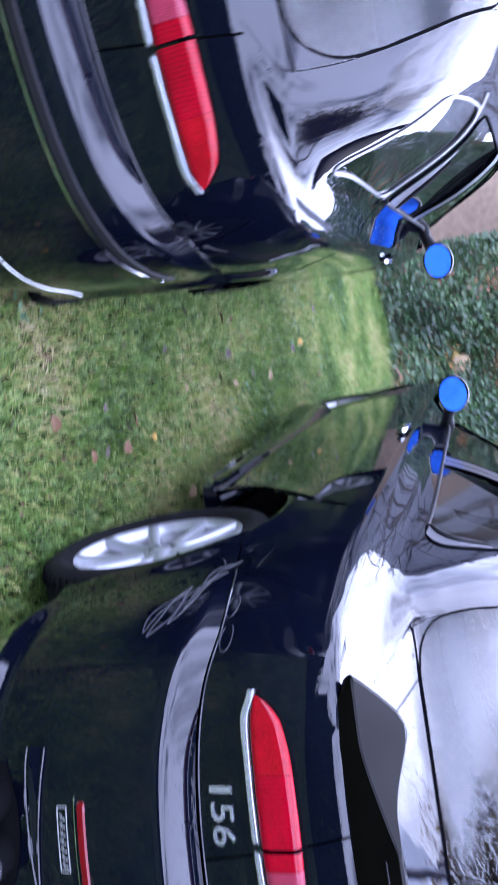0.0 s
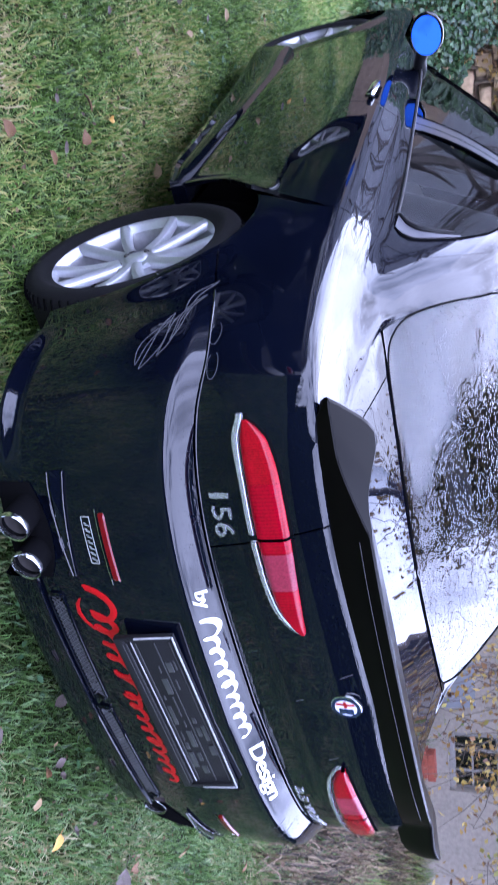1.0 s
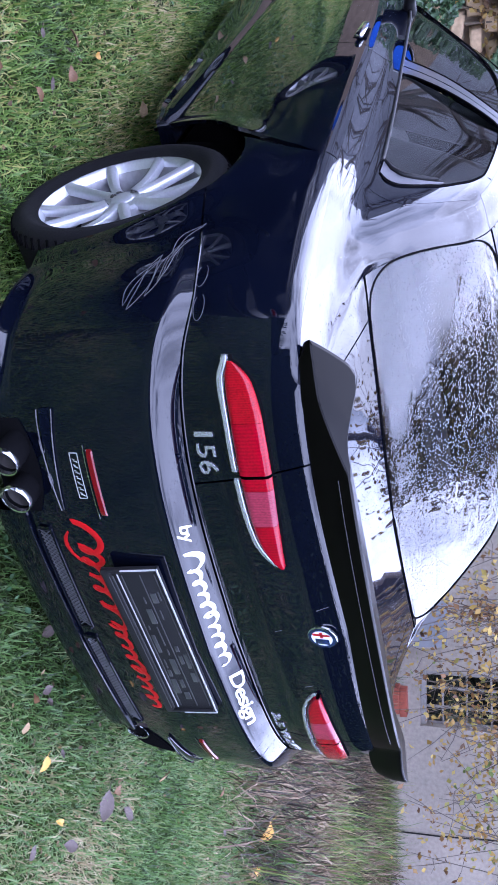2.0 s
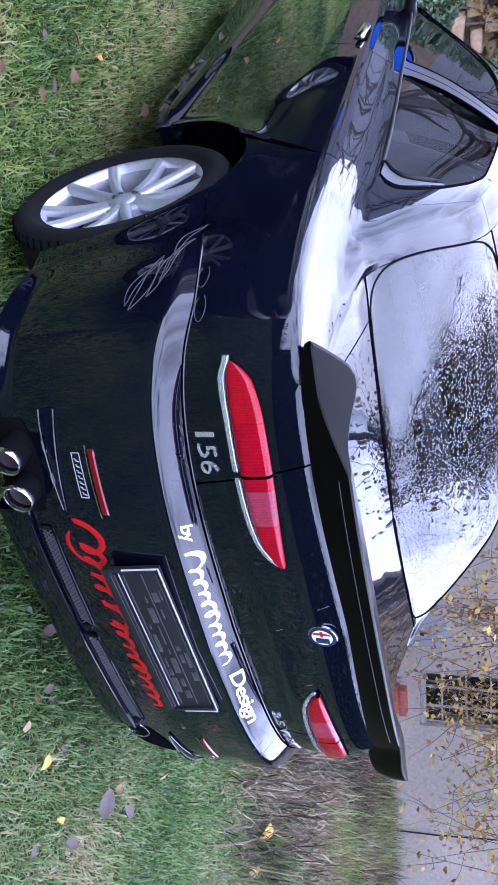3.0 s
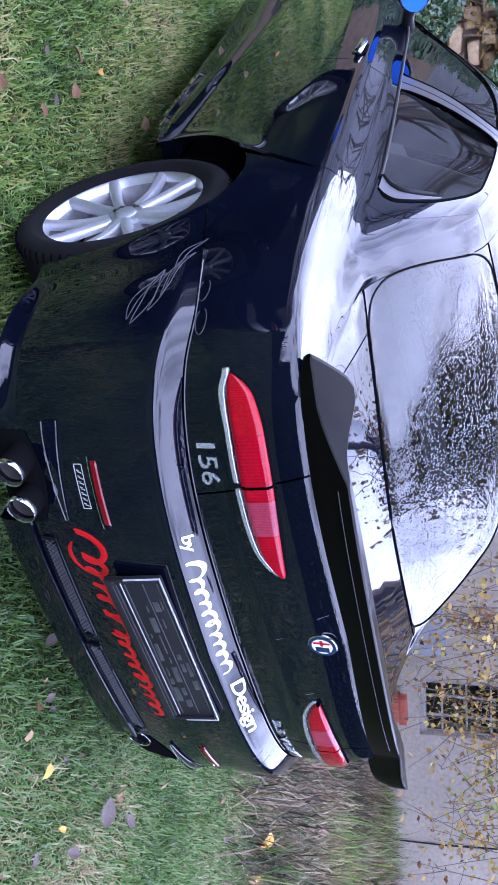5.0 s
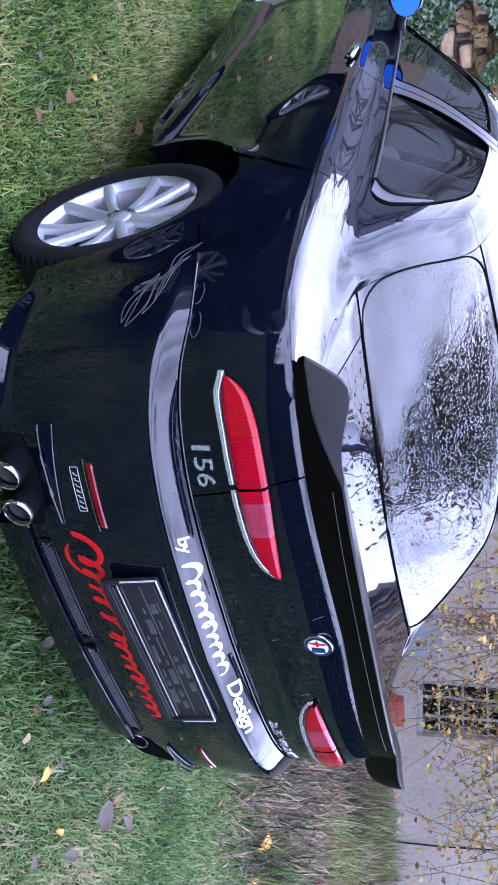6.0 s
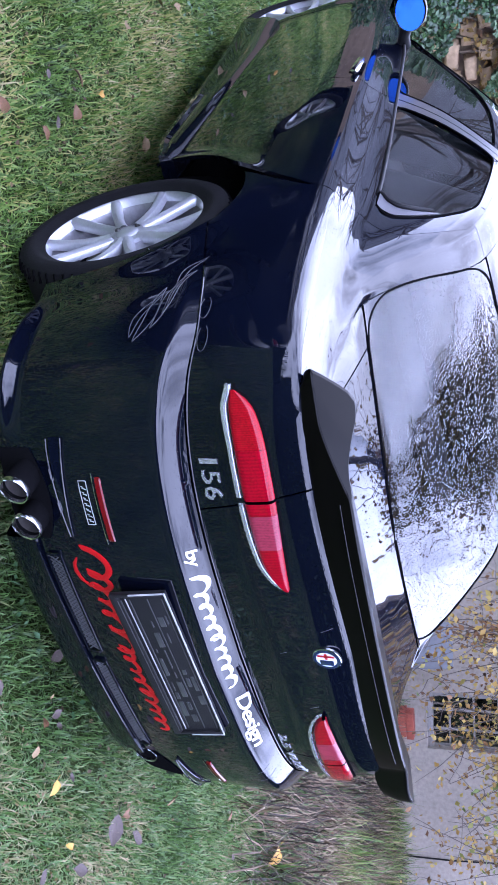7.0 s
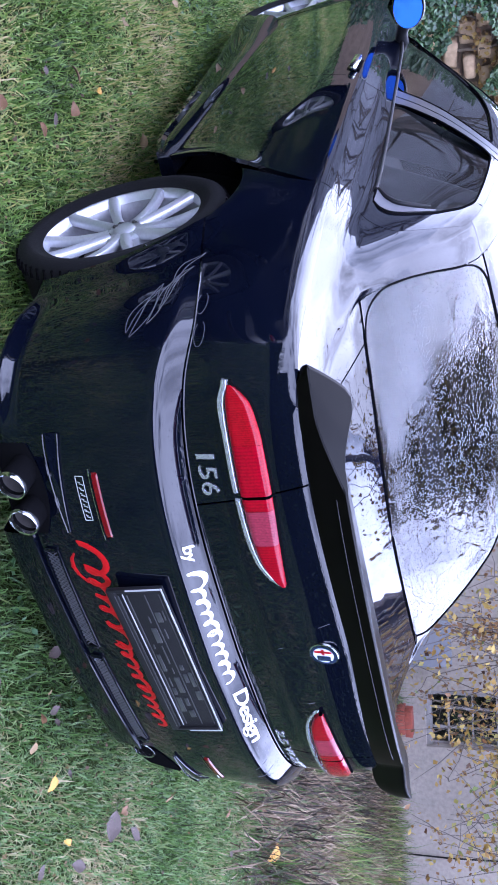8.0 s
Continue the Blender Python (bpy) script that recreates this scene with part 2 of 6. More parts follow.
def pchip(x, y, q):
    """Monotone cubic through (x, y[k]); y may carry further axes."""
    if np.ndim(q) == 0:
        return pchip(x, y, np.array([q]))[0]
    x, y, q = np.asarray(x, float), np.asarray(y, float), np.asarray(q, float)
    h = np.diff(x)
    hh = h.reshape(-1, *([1] * (y.ndim - 1)))
    d = np.diff(y, axis=0) / hh
    m = np.zeros_like(y)
    w1, w2 = 2 * hh[1:] + hh[:-1], hh[1:] + 2 * hh[:-1]
    ok = d[1:] * d[:-1] > 0
    with np.errstate(all="ignore"):
        m[1:-1] = np.where(ok, (w1 + w2) / (w1 / np.where(ok, d[:-1], 1) + w2 / np.where(ok, d[1:], 1)), 0)
    m[0], m[-1] = d[0], d[-1]
    i = np.clip(np.searchsorted(x, q, side="right") - 1, 0, len(x) - 2)
    t = ((q - x[i]) / h[i]).reshape(*q.shape, *([1] * (y.ndim - 1)))
    hi = h[i].reshape(t.shape)
    a = (1 + 2 * t) * (1 - t) ** 2 * y[i] + t * (1 - t) ** 2 * hi * m[i]
    return a + t**2 * (3 - 2 * t) * y[i + 1] + t**2 * (t - 1) * hi * m[i + 1]


def pchip_rows(x, Y, q):
    """The same, with a row of values Y[i] for each q[i]."""
    h = np.diff(x)[None, :, None]
    d = np.diff(Y, axis=1) / h
    m = np.zeros_like(Y)
    w1, w2 = 2 * h[:, 1:] + h[:, :-1], h[:, 1:] + 2 * h[:, :-1]
    ok = d[:, 1:] * d[:, :-1] > 0
    m[:, 1:-1] = np.where(ok, (w1 + w2) / (w1 / np.where(ok, d[:, :-1], 1) + w2 / np.where(ok, d[:, 1:], 1)), 0)
    m[:, 0], m[:, -1] = d[:, 0], d[:, -1]
    m[:, -1, 1:] = 0
    i = np.clip(np.searchsorted(x, q, side="right") - 1, 0, len(x) - 2)
    k = np.arange(len(q))
    hi = np.diff(x)[i][:, None]
    t = ((q - np.asarray(x)[i]) / np.diff(x)[i])[:, None]
    a = (1 + 2 * t) * (1 - t) ** 2 * Y[k, i] + t * (1 - t) ** 2 * hi * m[k, i]
    return a + t**2 * (3 - 2 * t) * Y[k, i + 1] + t**2 * (t - 1) * hi * m[k, i + 1]


def smooth01(a, b, x):
    t = np.clip((np.asarray(x, float) - a) / (b - a), 0, 1)
    return t * t * (3 - 2 * t)


# ---- the saloon's body: lower skin B(s, z), upper skin T(u, v) ----
# plan of one half at bumper-seam height, from the middle of the tail to the middle of the nose
OUT_X = [0, 0.25, 0.46, 0.62, 0.72, 0.79, 0.825, 0.848, 0.862, 0.868, 0.870, 0.868, 0.86, 0.83, 0.75, 0.55, 0.28, 0]
OUT_Y = [0.103, 0.107, 0.124, 0.163, 0.215, 0.30, 0.42, 0.60, 0.90, 1.5, 2.2, 2.9, 3.5, 3.85, 4.12, 4.32, 4.41, 4.43]
_k = np.r_[0, np.cumsum(np.hypot(np.diff(OUT_X), np.diff(OUT_Y)))]
_q = np.linspace(0, _k[-1], 3000)
_ox, _oy = pchip(_k, np.array(OUT_X), _q), pchip(_k, np.array(OUT_Y), _q)
for _ in range(3):
    _w = np.ones(121) / 121
    _ox[60:-60], _oy[60:-60] = np.convolve(_ox, _w, "valid"), np.convolve(_oy, _w, "valid")
SL = np.r_[0, np.cumsum(np.hypot(np.diff(_ox), np.diff(_oy)))]
SMAX = SL[-1]
_tx, _ty = np.gradient(_ox, SL), np.gradient(_oy, SL)
_nx, _ny = _ty, -_tx
_nl = np.hypot(_nx, _ny)
_nx, _ny = _nx / _nl, _ny / _nl


def s_at_y(y):
    """Where the plan's half reaches a given distance from the tail."""
    return np.interp(y, _oy, SL)


def s_at_x(x):
    """Where the tail reaches a given distance from the middle."""
    return np.interp(x, _ox[:1200], SL[:1200])


WHEEL_Y, WHEEL_Z, ARCH = (0.915, 3.51), 0.305, 0.360


def seam(a):
    """Height of the joint between rear bumper and body."""
    return pchip([0, 0.46, 0.64, 0.74, 0.86, 0.98, 1.19, 1.6], [0.664, 0.669, 0.674, 0.680, 0.692, 0.680, 0.637, 0.57], np.clip(a, 0, 1.6))


def top_z(a):
    """Height of the shoulder all round."""
    return pchip([0, 0.5, 0.75, 1.0, 1.5, 2.5, 3.5, 4.2, 4.7, SMAX], [0.944, 0.930, 0.926, 0.920, 0.908, 0.872, 0.825, 0.79, 0.74, 0.70], a)


def curl_r(a):
    return pchip([0, 0.55, 0.72, 0.92, 1.3, 4.0, SMAX], [0.0035, 0.004, 0.013, 0.044, 0.06, 0.06, 0.08], a)


def curl_end(a):
    """How far the shoulder rolls over, in radians."""
    return pchip([0, 0.6, 1.1, 1.6, 3.6, 4.4, SMAX], [1.45, 1.45, 1.25, 0.98, 0.98, 1.3, 1.4], a)


def B(s, z, off=0.0):
    """A place on the lower skin: s along the plan (left is negative), z the height, running on over the shoulder."""
    s, z = np.broadcast_arrays(np.asarray(s, float), np.asarray(z, float))
    a, sg = np.abs(s), np.where(s < 0, -1.0, 1.0)
    x, y = np.interp(a, SL, _ox), np.interp(a, SL, _oy)
    nx, ny = np.interp(a, SL, _nx), np.interp(a, SL, _ny)
    side = smooth01(0.75, 1.05, a) * (1 - smooth01(SMAX - 0.9, SMAX - 0.4, a))
    rear = 1 - smooth01(0.75, 1.1, a)
    front = smooth01(SMAX - 1.1, SMAX - 0.6, a)
    tz, r = top_z(a), curl_r(a)
    start = tz - r
    zz = np.minimum(z, start)
    d = side * pchip([0.1, 0.2, 0.35, 0.55, 0.68, 0.80, 0.95], [-0.075, -0.04, -0.012, 0.0, -0.001, -0.012, -0.045], np.clip(zz, 0.1, 0.95))
    d = d + rear * pchip([0.1, 0.66, 0.76, 0.86, 0.95], [0.0, 0.0, 0.007, 0.004, -0.012], np.clip(zz, 0.1, 0.95))
    d = d + front * pchip([0.1, 0.3, 0.5, 0.62, 0.8], [-0.05, 0.0, 0.01, -0.01, -0.12], np.clip(zz, 0.1, 0.8))
    under = seam(a) - zz
    big = pchip([0, 0.6, 0.75, 0.90, 1.05, 1.3, 1.8], [0.076, 0.068, 0.050, 0.025, 0.009, 0.004, 0.0], np.clip(a, 0, 1.8))
    d = d + big * pchip([0, 0.009, 0.019, 0.029, 0.037, 0.044, 0.054, 0.15, 0.26, 0.36, 0.46, 0.55], [0.03, 0.26, 0.51, 0.75, 0.91, 0.975, 1.0, 0.985, 0.91, 0.76, 0.52, 0.2], np.clip(under, 0, 0.55)) * (under > 0)
    # recess for the number plate
    d = d - 0.0015 * (1 - smooth01(0.25, 0.34, np.abs(s + 0.03))) * smooth01(0.425, 0.445, zz) * (1 - smooth01(0.58, 0.62, zz))
    for wy in WHEEL_Y:
        dist = np.hypot(y - wy, zz - WHEEL_Z)
        d = d + side * 0.013 * np.exp(-((dist - ARCH) / 0.055) ** 2) * (zz < 0.75)
    phi = np.clip((z - start) / r, 0, curl_end(a))
    d = d - r * (1 - np.cos(phi)) + off * np.cos(phi)
    zz = zz + r * np.sin(phi) + off * np.sin(phi)
    return np.stack([sg * (x + nx * d), y + ny * d, zz], -1)


def top_end(a):
    return top_z(a) - curl_r(a) + curl_r(a) * curl_end(a)


def edge(s):
    return B(s, top_end(np.abs(s)))


# upper skin: rows of six guides (shoulder, belt, mid window, window top, rail, middle) at seven stations
KV = np.array([0, 0.11, 0.22, 0.36, 0.48, 1.05])


def upper_skin(estate):
    """Stations, their spacing and the guide points of one body's upper skin."""
    ys = (0.24, 0.42, 1.05, 1.90, 2.55, 3.10, 3.98) if estate else (0.24, 0.70, 1.05, 1.90, 2.55, 3.10, 3.98)
    se = np.array([s_at_y(y) for y in ys])
    tail = np.array([se[0], 0.72, 0.63, 0.565, 0.50, 0.0])
    nose = np.array([se[6], SMAX - 0.62, SMAX - 0.5, SMAX - 0.4, SMAX - 0.3, SMAX])
    if estate:
        us = np.array([0, 1, 1.25, 1.6, 2, 3, 4, 5, 6])
        ku = np.array([0.14, 0.26, 0.38, 0.60, 0.98, 1.75, 2.30, 3.0, 4.1])
        hind = [
            [edge(se[1]), (0.722, 0.36, 0.946), (0.690, 0.30, 0.962), (0.645, 0.240, 0.978), (0.585, 0.200, 0.990), (0, 0.130, 0.985)],
            [edge(s_at_y(0.50)), (0.703, 0.42, 0.983), (0.680, 0.41, 1.032), (0.630, 0.365, 1.088), (0.565, 0.330, 1.105), (0, 0.270, 1.125)],
            [edge(s_at_y(0.72)), (0.714, 0.55, 0.985), (0.670, 0.56, 1.110), (0.600, 0.52, 1.232), (0.500, 0.490, 1.265), (0, 0.430, 1.290)],
            [edge(se[2]), (0.738, 1.08, 0.962), (0.680, 1.06, 1.110), (0.590, 1.02, 1.272), (0.470, 0.680, 1.345), (0, 0.620, 1.385)]]
    else:
        us = np.array([0, 1, 1.25, 2, 3, 4, 5, 6])
        ku = np.array([0.14, 0.70, 0.80, 1.13, 1.75, 2.30, 3.0, 4.1])
        hind = [
            [edge(se[1]), (0.745, 0.71, 0.945), (0.726, 0.705, 0.960), (0.705, 0.69, 0.972), (0.664, 0.668, 0.986), (0, 0.52, 1.002)],
            [edge(s_at_y(0.79)), (0.742, 0.800, 0.950), (0.720, 0.800, 0.988), (0.694, 0.790, 1.028), (0.655, 0.765, 1.053), (0, 0.650, 1.076)],
            [edge(se[2]), (0.730, 1.085, 0.965), (0.690, 1.13, 1.10), (0.622, 1.17, 1.234), (0.552, 1.06, 1.254), (0, 1.13, 1.305)]]
    return us, ku, se, tail, np.array([
        edge(tail), *hind,
        [edge(se[3]), (0.742, 2.02, 0.922), (0.715, 1.85, 1.09), (0.632, 1.60, 1.287), (0.54, 1.62, 1.345), (0, 1.62, 1.40)],
        [edge(se[4]), (0.745, 2.60, 0.885), (0.705, 2.45, 1.07), (0.635, 2.05, 1.255), (0.56, 2.15, 1.318), (0, 2.35, 1.38)],
        [edge(se[5]), (0.750, 2.97, 0.868), (0.746, 2.94, 0.876), (0.742, 2.92, 0.884), (0.70, 3.02, 0.895), (0, 3.35, 0.945)],
        edge(nose)])


SKINS = {False: upper_skin(False), True: upper_skin(True)}
SKIN = {"now": SKINS[False]}


def T(u, v, off=0.0):
    """A place on the upper skin, for the right half (v = 5 is the middle); u counts stations, v guides."""
    u, v = np.broadcast_arrays(np.asarray(u, float), np.asarray(v, float))
    sh = u.shape
    u, v = u.ravel(), v.ravel()

    def at(u, v):
        us, ku, se, tail, guides = SKIN["now"]
        rows = pchip(ku, guides, np.interp(u, us, ku))
        rows[:, 0] = edge(pchip(np.arange(7), se, u))
        fade = np.clip(1 - u / 0.6, 0, 1)[:, None] ** 2
        kv = np.interp(v, range(6), KV)
        out = pchip_rows(KV, rows, kv)
        base = pchip_rows(KV, np.repeat(guides[:1], len(kv), 0), kv)
        return out + fade * (edge(pchip(KV, tail, kv)) - base)

    def soft(u, v):
        flank = 1 - smooth01(3.5, 4.15, v)
        du = np.minimum(np.minimum(0.16 + 0.12 * flank, np.abs(u - 1) * 0.6 + 0.3 * flank), np.minimum(u, 6 - u) * 0.5)
        dv = np.minimum(np.minimum(0.55, 0.22 + 0.7 * np.abs(v - 4)), np.minimum(v, 5 - v) * 0.5)
        p = 0.0
        for i, wi in ((-1, 0.25), (0, 0.5), (1, 0.25)):
            for j, wj in ((-1, 0.25), (0, 0.5), (1, 0.25)):
                p = p + wi * wj * at(u + i * du, v + j * dv)
        return p

    p = soft(u, v)
    if off:
        e = 1e-3
        du = at(np.minimum(u + e, 6), v) - at(np.maximum(u - e, 0), v)
        dv = at(u, np.minimum(v + e, 5)) - at(u, np.maximum(v - e, 0))
        n = np.cross(du, dv)
        n /= np.maximum(np.linalg.norm(n, axis=1, keepdims=True), 1e-9)
        n *= np.sign((n * (p - (0, 2.0, 0.6))).sum(1, keepdims=True))
        p = p + n * off
    return p.reshape(*sh, 3)


def flip_x(P):
    return P * np.array([-1.0, 1, 1])


def cut_arch(bm, wy, R=ARCH, side_only=0.6):
    """Cuts a wheel opening: faces inside go, the rim is drawn onto the circle."""
    def dist(v):
        return math.hypot(v.co.y - wy, v.co.z - WHEEL_Z)
    inside = {v for v in bm.verts if abs(v.co.x) > side_only and dist(v) < R}
    dead = [f for f in bm.faces if all(v in inside for v in f.verts)]
    bmesh.ops.delete(bm, geom=dead, context="FACES")
    for v in bm.verts:
        if v in inside and v.is_valid:
            d = max(dist(v), 1e-4)
            v.co.y = wy + (v.co.y - wy) * R / d
            v.co.z = WHEEL_Z + (v.co.z - WHEEL_Z) * R / d


def skin_B(bm, sa, sb, za, zb, ns, nz, zs=None):
    """Adds a stretch of the lower skin; the four limits may be functions (sa, sb of z; za, zb of s)."""
    f = lambda q, x: q(x) if callable(q) else q
    U, V = np.meshgrid(np.linspace(0, 1, ns), np.linspace(0, 1, nz) if zs is None else np.asarray(zs), indexing="ij")
    zmid = f(za, 0.9) + (f(zb, 0.9) - f(za, 0.9)) * V
    s = f(sa, zmid) + (f(sb, zmid) - f(sa, zmid)) * U
    z = f(za, s) + (f(zb, s) - f(za, s)) * V
    add_grid(bm, B(s, z))


def skin_T(bm, u0, u1, v0, v1, nu, nv, left, off=0.0):
    """Adds a stretch of the upper skin; u0 and u1 may be functions of v."""
    f = lambda q, x: q(x) if callable(q) else q
    U, V = np.meshgrid(np.linspace(0, 1, nu), np.linspace(v0, v1, nv), indexing="ij")
    U = f(u0, V) + (f(u1, V) - f(u0, V)) * U
    P = T(U, V, off)
    add_grid(bm, flip_x(P) if left else P)

# ---- the saloon ----


def bare_mesh(name, bm, material):
    me = bpy.data.meshes.new(name)
    bm.to_mesh(me)
    bm.free()
    me.materials.append(material)
    return me


_bm = bmesh.new()
box(_bm, (0.010, 0.0035, 0.03))
GROOVE = bare_mesh("tread_groove", _bm, SEAL_AND_SHADE)
_bm = bmesh.new()
lathe(_bm, [(0.0, 0.06), (0.007, 0.06), (0.009, 0.056), (0.009, 0.045)], Matrix(), 10)
BOLT = bare_mesh("wheel_bolt", _bm, DARKMETAL)


def wheel(name, parent, at, left):
    """A road wheel: tyre, rim with spokes, hub cap and brake disc."""
    w = new(name)
    w.parent = parent
    # the wheel's own z axis points out of the car
    w.matrix_local = Matrix.Translation(at) @ Matrix.Rotation(radians(-90 if left else 90), 4, "Y")
    I = Matrix()
    R, rr = 0.308, 0.240
    bm = bmesh.new()
    lathe(bm, [(rr - 0.012, -0.10), (rr + 0.004, -0.105), (rr + 0.03, -0.112), (0.275, -0.113), (0.297, -0.104), (0.305, -0.09), (R, -0.05),
               (R, 0.05), (0.305, 0.088), (0.298, 0.100), (0.285, 0.108), (0.265, 0.112), (rr + 0.012, 0.107), (rr + 0.002, 0.10), (rr - 0.012, 0.094)], I, 96)
    face_out(bm, (0, 0, 0), False)
    tyre = part("tyre", bm, RUBBER, w, "low black rubber tyre")
    for k in range(64):
        a = 2 * math.pi * k / 64
        t = Matrix.Rotation(a, 3, "Z")
        g = link_mesh("tread_groove", GROOVE, tyre)
        g.matrix_local = Matrix.Translation(t @ Vector((0.3045, 0, 0.083))) @ (t @ Matrix.Rotation(radians(-18), 3, "Y")).to_4x4()
    # barrel colour is darker than the spokes to carry the shade behind them
    bm = bmesh.new()
    lathe(bm, [(0.208, -0.085), (0.213, 0.045), (0.221, 0.066)], I, 96)
    part("barrel", bm, BARREL, w, "silver-grey wheel barrel, toned down for the shade behind the spokes")
    bm = bmesh.new()
    lathe(bm, [(0.219, 0.060), (0.224, 0.075), (0.231, 0.088), (0.2355, 0.095), (0.2385, 0.097), (0.240, 0.094), (0.238, 0.086), (0.226, 0.06), (0.222, -0.09)], I, 96)
    face_out(bm, (0, 0, 0), False)
    rim = part("rim", bm, SILVER, w, "silver alloy rim with five pairs of spokes")
    # five pairs of slim arms that part towards the rim
    for k in range(5):
        for sd in (-1, 1):
            rows = []
            for q in np.linspace(0, 1, 12):
                r = 0.046 + q * 0.184
                ang = 2 * math.pi * (k - 0.11) / 5 + sd * (0.17 + 0.13 * q)
                t = Vector((math.cos(ang), math.sin(ang), 0))
                pz = Vector((-math.sin(ang), math.cos(ang), 0)) * sd
                hw = 0.0125 + 0.003 * q ** 1.6 + 0.004 * (1 - q) ** 4
                zt = 0.074 + 0.017 * q ** 1.3 - 0.004 * math.sin(math.pi * q)
                rows.append([list(t * r + pz * (c * hw) + Vector((0, 0, zt + z))) for c, z in (
                    (-0.9, -0.024), (-1.0, -0.008), (-0.8, -0.002), (0.0, 0.003), (0.5, 0.001), (0.95, -0.004), (1.2, -0.010), (1.25, -0.024))])
            bm = bmesh.new()
            add_grid(bm, np.array(rows))
            bmesh.ops.recalc_face_normals(bm, faces=bm.faces[:])
            face_out(bm, t * 0.13 + Vector((0, 0, -0.3)), False)
            part("spoke", bm, SILVER, rim)
    bm = bmesh.new()
    lathe(bm, [(0.0, 0.078), (0.02, 0.077), (0.03, 0.074), (0.034, 0.068), (0.06, 0.066), (0.068, 0.058), (0.07, 0.01)], I, 40)
    face_out(bm, (0, 0, 0), False)
    hub = part("hub_cap", bm, SILVER, rim)
    for k in range(5):
        a = 2 * math.pi * k / 5
        bolt = link_mesh("wheel_bolt", BOLT, rim)
        bolt.matrix_local = Matrix.Translation((0.049 * math.cos(a), 0.049 * math.sin(a), 0.012))
    bm = bmesh.new()
    lathe(bm, [(0.0, 0.012), (0.142, 0.012), (0.144, 0.008), (0.144, -0.01), (0.0, -0.01)], I, 48)
    face_out(bm, (0, 0, 0), False)
    part("brake_disc", bm, DARKMETAL, w, "worn grey steel brake disc")
    # black disc paints the shade seen through the gaps between the spokes
    bm = bmesh.new()
    lathe(bm, [(0.0, -0.02), (0.208, -0.02), (0.208, -0.09), (0, -0.095)], I, 40)
    part("rim_shade_disc", bm, SEAL_AND_SHADE, w)
    return w


def panel(name, bm, mt, car, label="", arches=(), depth=0.012):
    for wy in arches:
        cut_arch(bm, wy)
    bmesh.ops.remove_doubles(bm, verts=bm.verts[:], dist=0.0006)
    face_out(bm, (0, 2.0, 0.55))
    fold(bm, depth)
    return part(name, bm, mt, car, label)


G = 0.0024  # half a panel joint


def rear_line(v):
    """The rear door's hind edge on the upper skin."""
    return pchip([0, 0.28, 0.75, 1.28, 1.78, 2.15, 2.58, 3.03, 3.3], [1.80, 1.76, 1.74, 1.61, 1.54, 1.52, 1.59, 1.76, 1.92], np.asarray(v, float))


def glass_line(v):
    """The hind edge of the rear door's glass."""
    return pchip([1.0, 1.12, 1.4, 1.7, 2.4, 2.8, 3.05, 3.1], [1.93, 1.88, 1.79, 1.75, 1.82, 1.98, 2.12, 2.15], np.asarray(v, float))


def round_loop(u0, u1, v0, v1, ru, rv, half=False):
    """The rim of a window in (u, v) with rounded corners; half stops at the car's middle line."""
    q = np.linspace(0, np.pi / 2, 9)
    arc = lambda cu, cv, a: np.stack([cu + ru * np.cos(a), cv + rv * np.sin(a)], 1)
    low = arc(u0 + ru, v0 + rv, np.pi + q)
    high = arc(u1 - ru, v0 + rv, 1.5 * np.pi + q)
    line = lambda a, b, n: np.linspace(a, b, n)[1:-1]
    if half:
        return np.r_[line((u0, v1), (u0, v0 + rv), 30), low, line((u0 + ru, v0), (u1 - ru, v0), 20), high, line((u1, v0 + rv), (u1, v1), 30)]
    up1, up0 = arc(u1 - ru, v1 - rv, q), arc(u0 + ru, v1 - rv, np.pi / 2 + q)
    return np.r_[low, line((u0 + ru, v0), (u1 - ru, v0), 20), high, line((u1, v0 + rv), (u1, v1 - rv), 12), up1, line((u1 - ru, v1), (u0 + ru, v1), 20), up0, line((u0, v1 - rv), (u0, v0 + rv), 12)]


def corner_fill(bm, cu, cv, du, dv, left, off=0.0022):
    """Paintwork that rounds a window's corner at (cu, cv), reaching du and dv along its sides."""
    a = np.linspace(0, np.pi / 2, 9)
    arc = np.stack([cu + du - du * np.cos(a), cv + dv - dv * np.sin(a)], 1)
    out = np.stack([cu + 0 * a, cv + 0 * a], 1)
    k = np.linspace(0, 1, 5)[:, None, None]
    M = out[None] * (1 - k) + arc[None] * k
    P = T(M[..., 0], M[..., 1], off)
    add_grid(bm, flip_x(P) if left else P)
    bmesh.ops.remove_doubles(bm, verts=bm.verts[:], dist=0.0003)


def lid_line(u):
    """The boot lid's side edge on the saloon's deck."""
    return 4.0 + 0.20 * smooth01(0.15, 0.95, u)


def cargo_line(v):
    """The hind edge of the estate's load-bay window."""
    return pchip([1.0, 1.12, 1.5, 2.4, 3.05, 3.1], [1.22, 1.23, 1.30, 1.48, 1.62, 1.64], np.asarray(v, float))


